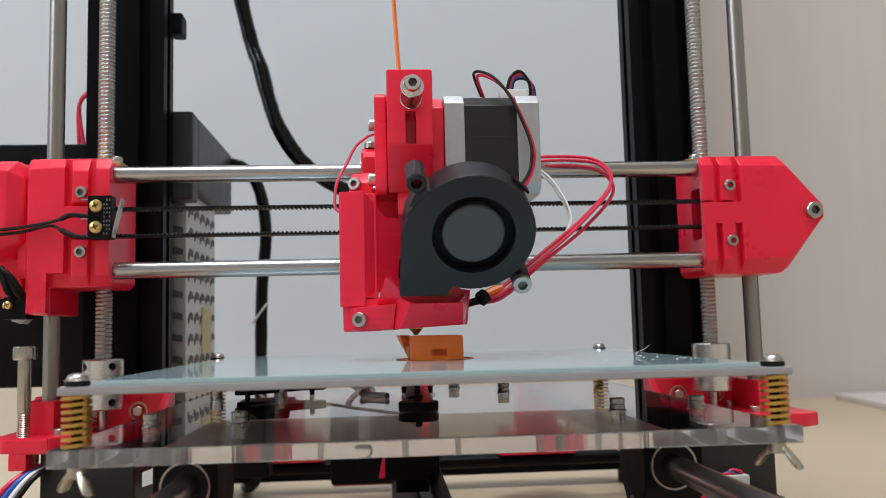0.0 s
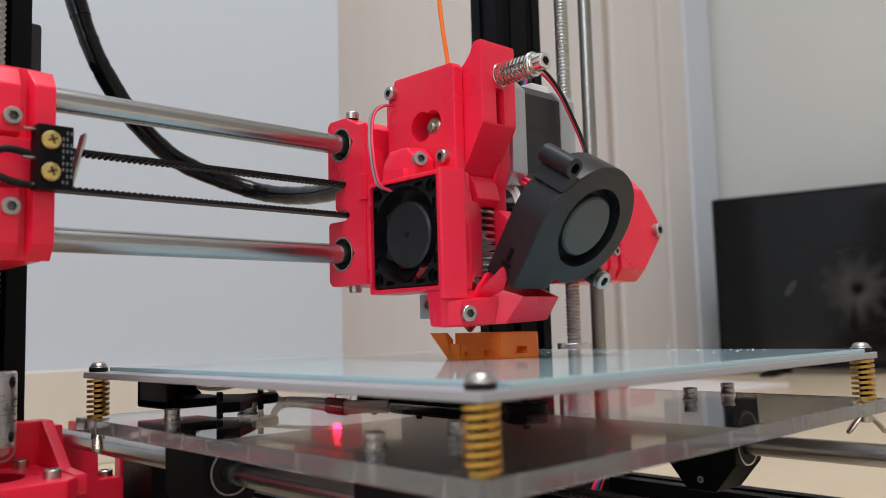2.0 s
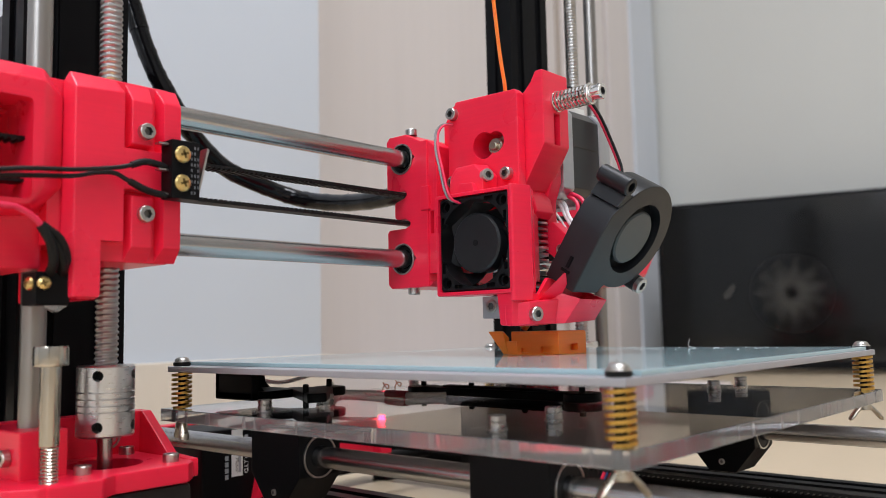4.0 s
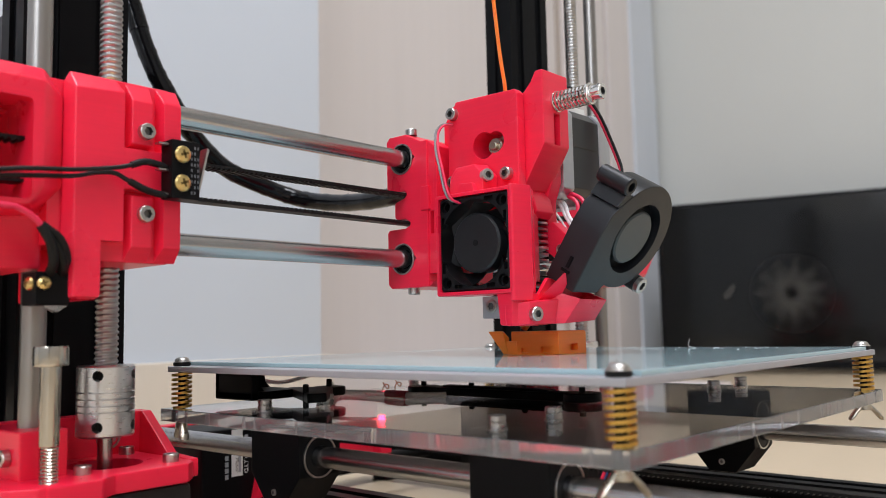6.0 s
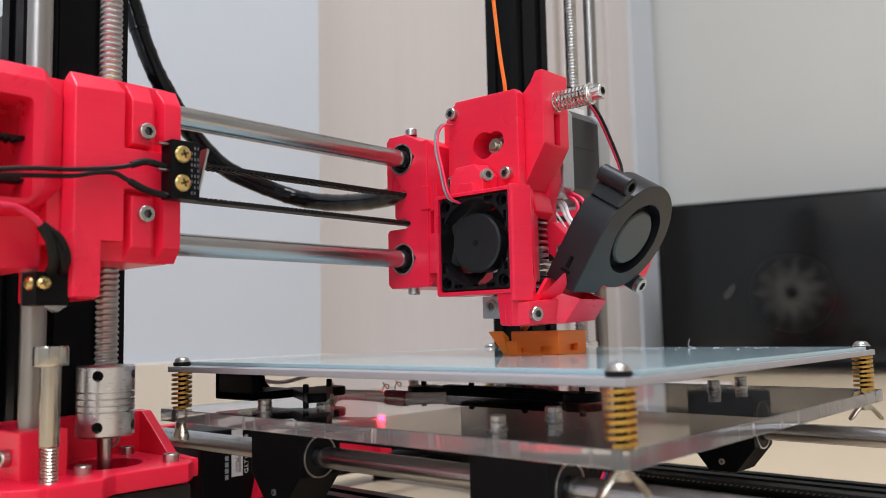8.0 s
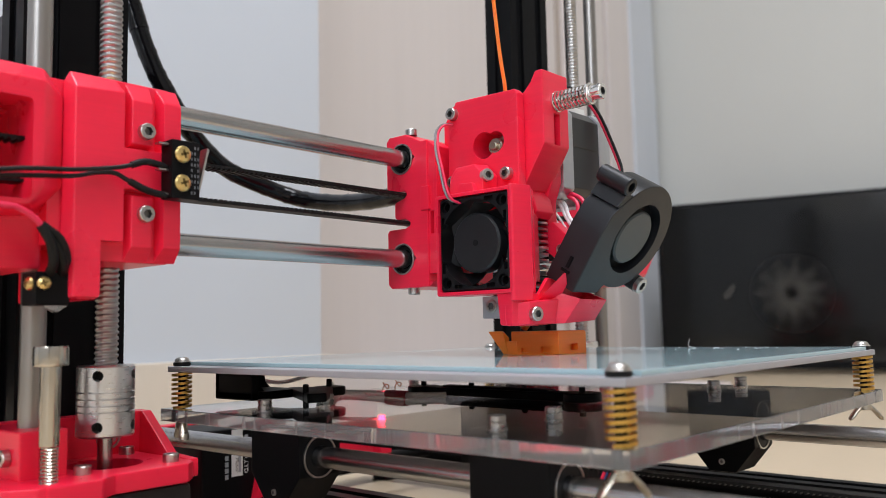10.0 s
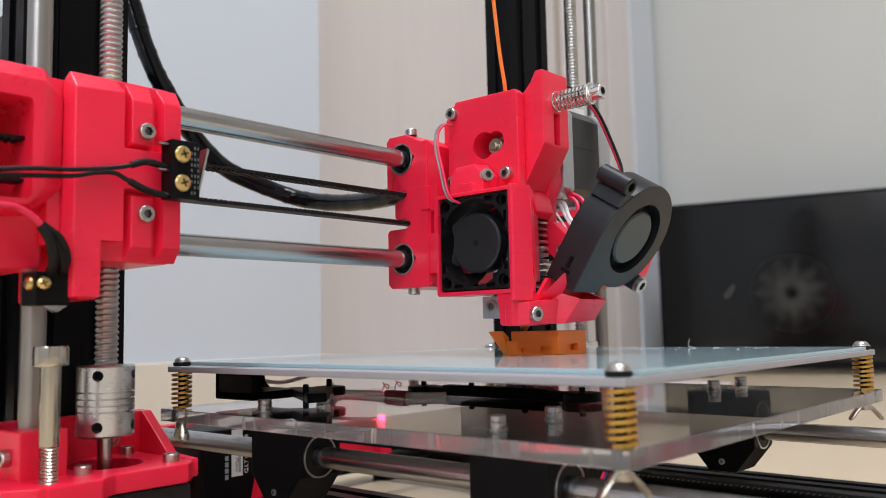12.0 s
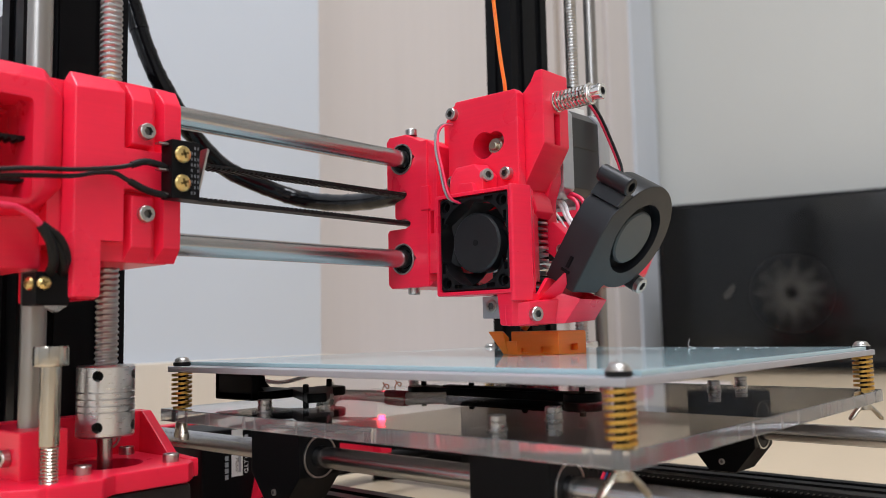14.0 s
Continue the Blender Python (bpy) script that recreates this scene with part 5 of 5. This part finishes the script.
prism(hold, [(82.6, -28.2), (98, -28.2), (98, -34), (90, -34)], "x", -12, 1, 0.5)
bpart("belt_holder", hold, BLACK, "black belt holder block screwed under the carriage plate")
clampbar = bpart("belt_clamp", t, BLACK, "black bar with round ends bolted across the carriage plate")
for x, y, z in ((*NEAR, 2.4), (*FAR, 2.4), (-2.2, 104, 3.2), (-1.0, 134, 3.2)):
    bpart("stud", rod(shape(), (x, y, z), (x, y, 4.8), 1.3, 14), BLACK, "", clampbar)
t = shape()
prism(t, [(176, 1.8), (202, 1.8), (202, 12.6), (177.5, 12.6), (176, 11)], "x", -88, -84.6, 0.5)
for k in range(4):
    a, b = k * 0.39, (k + 1) * 0.39
    hull(t, [(-80 - 5 * math.sin(q), y, 9.6 - 5 * math.cos(q)) for q in (a, b) for y in (178, 201)] + [(-85, y, 4) for y in (178, 201)] + [(-85, y, 9.6) for y in (178, 201)], 0)
prism(t, [(-88, 1.8), (-62, 1.8), (-62.4, 5.4), (-64.6, 7.4), (-65.4, 12.6), (-88, 12.6)], "y", 198.6, 202, 0.5)
box(t, -88, -62, 176, 202, 1.6, 5.0, 0.6)
box(t, -79, -76, 192, 199, 4.6, 9.2, 0.6)
hull(t, [(-84, 146, 1.6), (-76, 144, 1.6), (-50, 170, 1.6), (-62, 186, 1.6), (-84, 146, 5.2), (-76, 144, 5.2), (-50, 170, 5.2), (-62, 186, 5.2)], 0.6)
rod(t, (-51, 172, 1.6), (-51, 172, 5.2), 7.0, 28, 0.5)
cl = bpart("connector_block", t, BLACK, "black hollow heater connector block with a long lug")
for x, y in ((-79, 153), (-51, 172)):
    bpart("stud", rod(shape(), (x, y, -1.05), (x, y, 8.4), 1.2, 14), BLACK, "", cl)
for x, y in ((-64, 158), (40, 150), (20, 190)):
    r = shape()
    nut_and_cap(r, x, y)
    bpart("plate_screw", r, DARKSTEEL, "steel cap screw")
bpart("sensor_tube", cable(shape(), [(-35, 191, 6), (-30, 192.5, 0.5), (-23, 192, -0.2), (-22, 176, 0), (-25.7, 152, 0.2), (-20, 144, 0), (-14.6, 137, 0)], 1.5), TUBE, "cloudy clear tube round the sensor wires")
bpart("heat_shrink", cable(shape(), [(-24, 164, 0.4), (-25.4, 156, 0.5), (-25.7, 150, 0.5)], 1.8), SHRINK, "red heat shrink sleeve")
bpart("indicator_light", rod(rod(shape(), (5, 198, BOARD - 4.6), (5, 198, BOARD - 2.3), 1.5, 18, 0.2), (5, 198, BOARD - 2.9), (5, 198, BOARD - 2.3), 2.0, 18, 0.1), GLOWRED, "small glowing red LED under the heater board")
for dx, dz in ((0.0, 0.0), (8.5, 0.6)):
    bpart("wire_end", cable(shape(), [(-1.5 + dx, 190, 3.4 + dz), (-0.6 + dx, 189.4, 1.4 + dz), (0.8 + dx, 189, 0.2 + dz), (1.8 + dx, 189.4, 1.6 + dz), (0.4 + dx, 190, 2.2 + dz), (-1.2 + dx, 190.4, 0.6 + dz), (-0.8 + dx, 191, -0.9)], 0.28, 8, 6), COPPER, "short bare copper wire end")
bpart("led_wire", cable(shape(), [(5, 199, BOARD - 2.8), (-10, 203, 12), (-30, 205, 9), (-50, 206, 6), (-66, 200, 8)], 0.9), WIRE_W)

# ---- Y axis on the frame ----
for x in (RODL, RODR):
    fpart("smooth_rod", rod(shape(), (x, -244, RODZ), (x, 160, RODZ), 4, 28), STEEL, "polished steel guide rod")


def rod_holder(x, y):
    t = shape()
    prism(t, [(x - 25, -52), (x + 25, -52), (x + 25, -41), (x + 23.5, -39.5), (x + 13, -39.5), (x + 12, -14.5), (x + 9, -11.5), (x + 4.2, -11.5), (x + 4.2, -18.6), (x - 4.2, -18.6), (x - 4.2, -11.5), (x - 9, -11.5), (x - 12, -14.5), (x - 13, -39.5), (x - 23.5, -39.5), (x - 25, -41)], "y", y - 9, y + 9, 0.7)
    ob = fpart("rod_holder", t, RED, "red printed rod holder screwed to the base")
    for d in (-19, 19):
        cap_screw(ob, (x + d, y, -40 + frame_h), (0, 0, 1), 4.0, 3.6)
    return ob


for x in (RODL, RODR):
    rod_holder(x, 152)
    rod_holder(x, -238)
ym = fpart("belt_motor", box(shape(), -49, -9, 122, 158, -63, -21, 2), BLACK, "black stepper motor with a white sticker")
fpart("sticker", box(shape(), -31.5, -24.8, 121.6, 121.98, -46, -21.8, 0), PAPER, "white sticker", ym)


def writing(text, size, x, z, y, mat, parent):
    """Words in the plane y, read downwards."""
    cu = bpy.data.curves.new("words", "FONT")
    cu.body, cu.size, cu.extrude, cu.resolution_u = text, size * 0.001, 0.00002, 2
    me = bpy.data.meshes.new_from_object(new("words", cu))
    bpy.data.objects.remove(bpy.data.objects["words"])
    bpy.data.curves.remove(cu)
    me.name = "lettering"
    me.transform(Matrix.Translation((x * 0.001, y * 0.001, (z + frame_h) * 0.001)) @ pose(0, 0, 0, 90, 90, 0))
    me.materials.append(mat)
    ob = new("lettering", me)
    ob.parent = parent
    return ob


writing("Motor", 2.9, -29.2, -36.4, 121.52, INKDARK, ym)
writing("CO.,LTD", 3.4, -23.6, -32.2, 121.9, PAPER, ym)
t = shape()
for k in range(4):
    box(t, -35.4, -33.4, 121.8, 122.0, -47 + k * 3.2, -44.6 + k * 3.2, 0)
box(t, -23.4, -21.4, 121.8, 122.0, -30, -25, 0)
box(t, -27.4, -25.8, 121.5, 121.62, -44, -30, 0)
fpart("print_marks", t, INK, "small grey printed marks", ym)
fpart("bracket_foot", prism(shape(), [(-20, -59), (-17.5, -47), (6, -44), (3, -51), (-8, -57)], "y", 116.5, 121.4, 0.5), RED, "red printed foot of the motor bracket")
fpart("motor_bracket", box(box(shape(), -50, -2, 158, 166, -70, -20, 1), -8.6, -2, 128, 160, -70, -46, 1), RED, "red printed motor bracket")
fpart("belt_idler", box(shape(), -5, 11, -232, -218, -52, -22, 1), RED, "red printed belt idler")
t = box(shape(), 0, 6, -225, 140, -27.6, -26.6, 0)
for k in range(180):
    y = -222 + k * 2
    prism(t, [(y - 0.6, -27.6), (y + 0.6, -27.6), (y + 0.35, -28.3), (y - 0.35, -28.3)], "x", 0, 6, 0)
fpart("timing_belt", t, RUBBER, "black toothed timing belt")
# wires along the base
for i, (m, dx) in enumerate(((WIRE_R, 0), (WIRE_B, 2), (WIRE_K, 4), (WIRE_R, 5.5))):
    fpart("base_wire", cable(shape(), [(152 + dx * 0.4, 12, -45), (150 + dx * 0.5, -2, -42), (143 + dx * 0.6, -3, -43 + dx * 0.3), (134 + dx, -3, -52), (126 + dx, -2, -62), (112, -2, -72), (60, -4, -76)], 1.0), m, "coloured motor wire")
fpart("plug", box(shape(), 143.6, 155.4, -5.4, -0.85, -47.4, -42.6, 0.6), WHITE, "white plastic plug on the motor")
fpart("label_sticker", prism(shape(), [(-126, -38.5), (-121, -37), (-120, -33), (-120.6, -30), (-126, -32)], "y", -1.0, -0.84, 0), PAPER, "small white sticker on the motor")
for i, (m, dx) in enumerate(((WIRE_R, 0), (WIRE_B, 2.4), (WIRE_W, 4.8), (WIRE_K, 7))):
    fpart("base_wire", cable(shape(), [(-172 + dx, 2, -28), (-177 + dx, -9, -31), (-183 + dx, -15, -38 - dx * 0.4), (-188 + dx, -20, -50), (-190 + dx, -34, -66), (-192, -80, FLOOR + 2)], 1.3), m, "coloured motor wire")

# ---- orange print on the bed ----
pr = thing("printed_part", "small orange half-finished plastic print on the glass bed", "3D print", at=(0, BY, GLASS))
t = shape()
prism(t, [(-5, 0), (15.5, 0), (15.5, 8.8), (14.8, 9.6), (-5, 9.6), (-5, 8)], "y", 84, 108, 0.3)
main = part("block", t, ORANGE, pr)
c = shape()
box(c, 3, 9, 80, 87, 1.6, 4.2, 0)
box(c, -8, -3.4, 88, 93, 0.8, 3.2, 0)
box(c, -8, -3.6, 99, 103, 0.8, 2.6, 0)
carve(main, c)
t = shape()
hull(t, [(-5.4, 112, 0), (-5.4, 109.5, 0), (-3.5, 112, 0), (-10.5, 116, 9.8), (-9, 109.3, 9.8), (-4.6, 112.5, 9.8), (-4.6, 109.3, 7)], 0.1)
hull(t, [(-5.2, 105, 0), (-5.2, 112, 0), (-3, 105, 0), (-3, 112, 0), (-5.4, 105, 5.4), (-7.2, 112, 5.6), (-3, 105, 5.4), (-3, 112, 5.6)], 0.1)
part("flap", t, ORANGE, pr, "thin leaning orange flap")
t = shape()
ring(t, (5, 98, 0.02), (0, 0, 1), 15.2, 15.8, 0.25, 40)
part("skirt_line", t, ORANGE, pr, "thin printed outline")
# crumbs of plastic on the glass
rng = random.Random(9)
t = shape()
for i in range(46):
    x, y = rng.uniform(48, 93), rng.uniform(30, 170)
    s = rng.uniform(0.10, 0.3)
    box(t, x - s, x + s, y - s, y + s, 0, s * 0.8, 0)
crumbs = part("plastic_crumbs", t, WHITE, None)
crumbs.location = (0, BY * 0.001, (GLASS + 0.01) * 0.001)
tagged(crumbs, "tiny pale plastic crumbs scattered on the glass", "crumbs", "", "stuff")
curl = thing("plastic_thread", "thin curled pale plastic thread lying on the glass", "thread", at=(84, BY + 66, GLASS))
part("thread", cable(shape(), [(-3, 0, 0.15), (-4.5, 2, 0.5), (-3, 4, 1.6), (0, 5, 2.6), (2, 5.5, 4)], 0.09, 6), WHITE, curl)
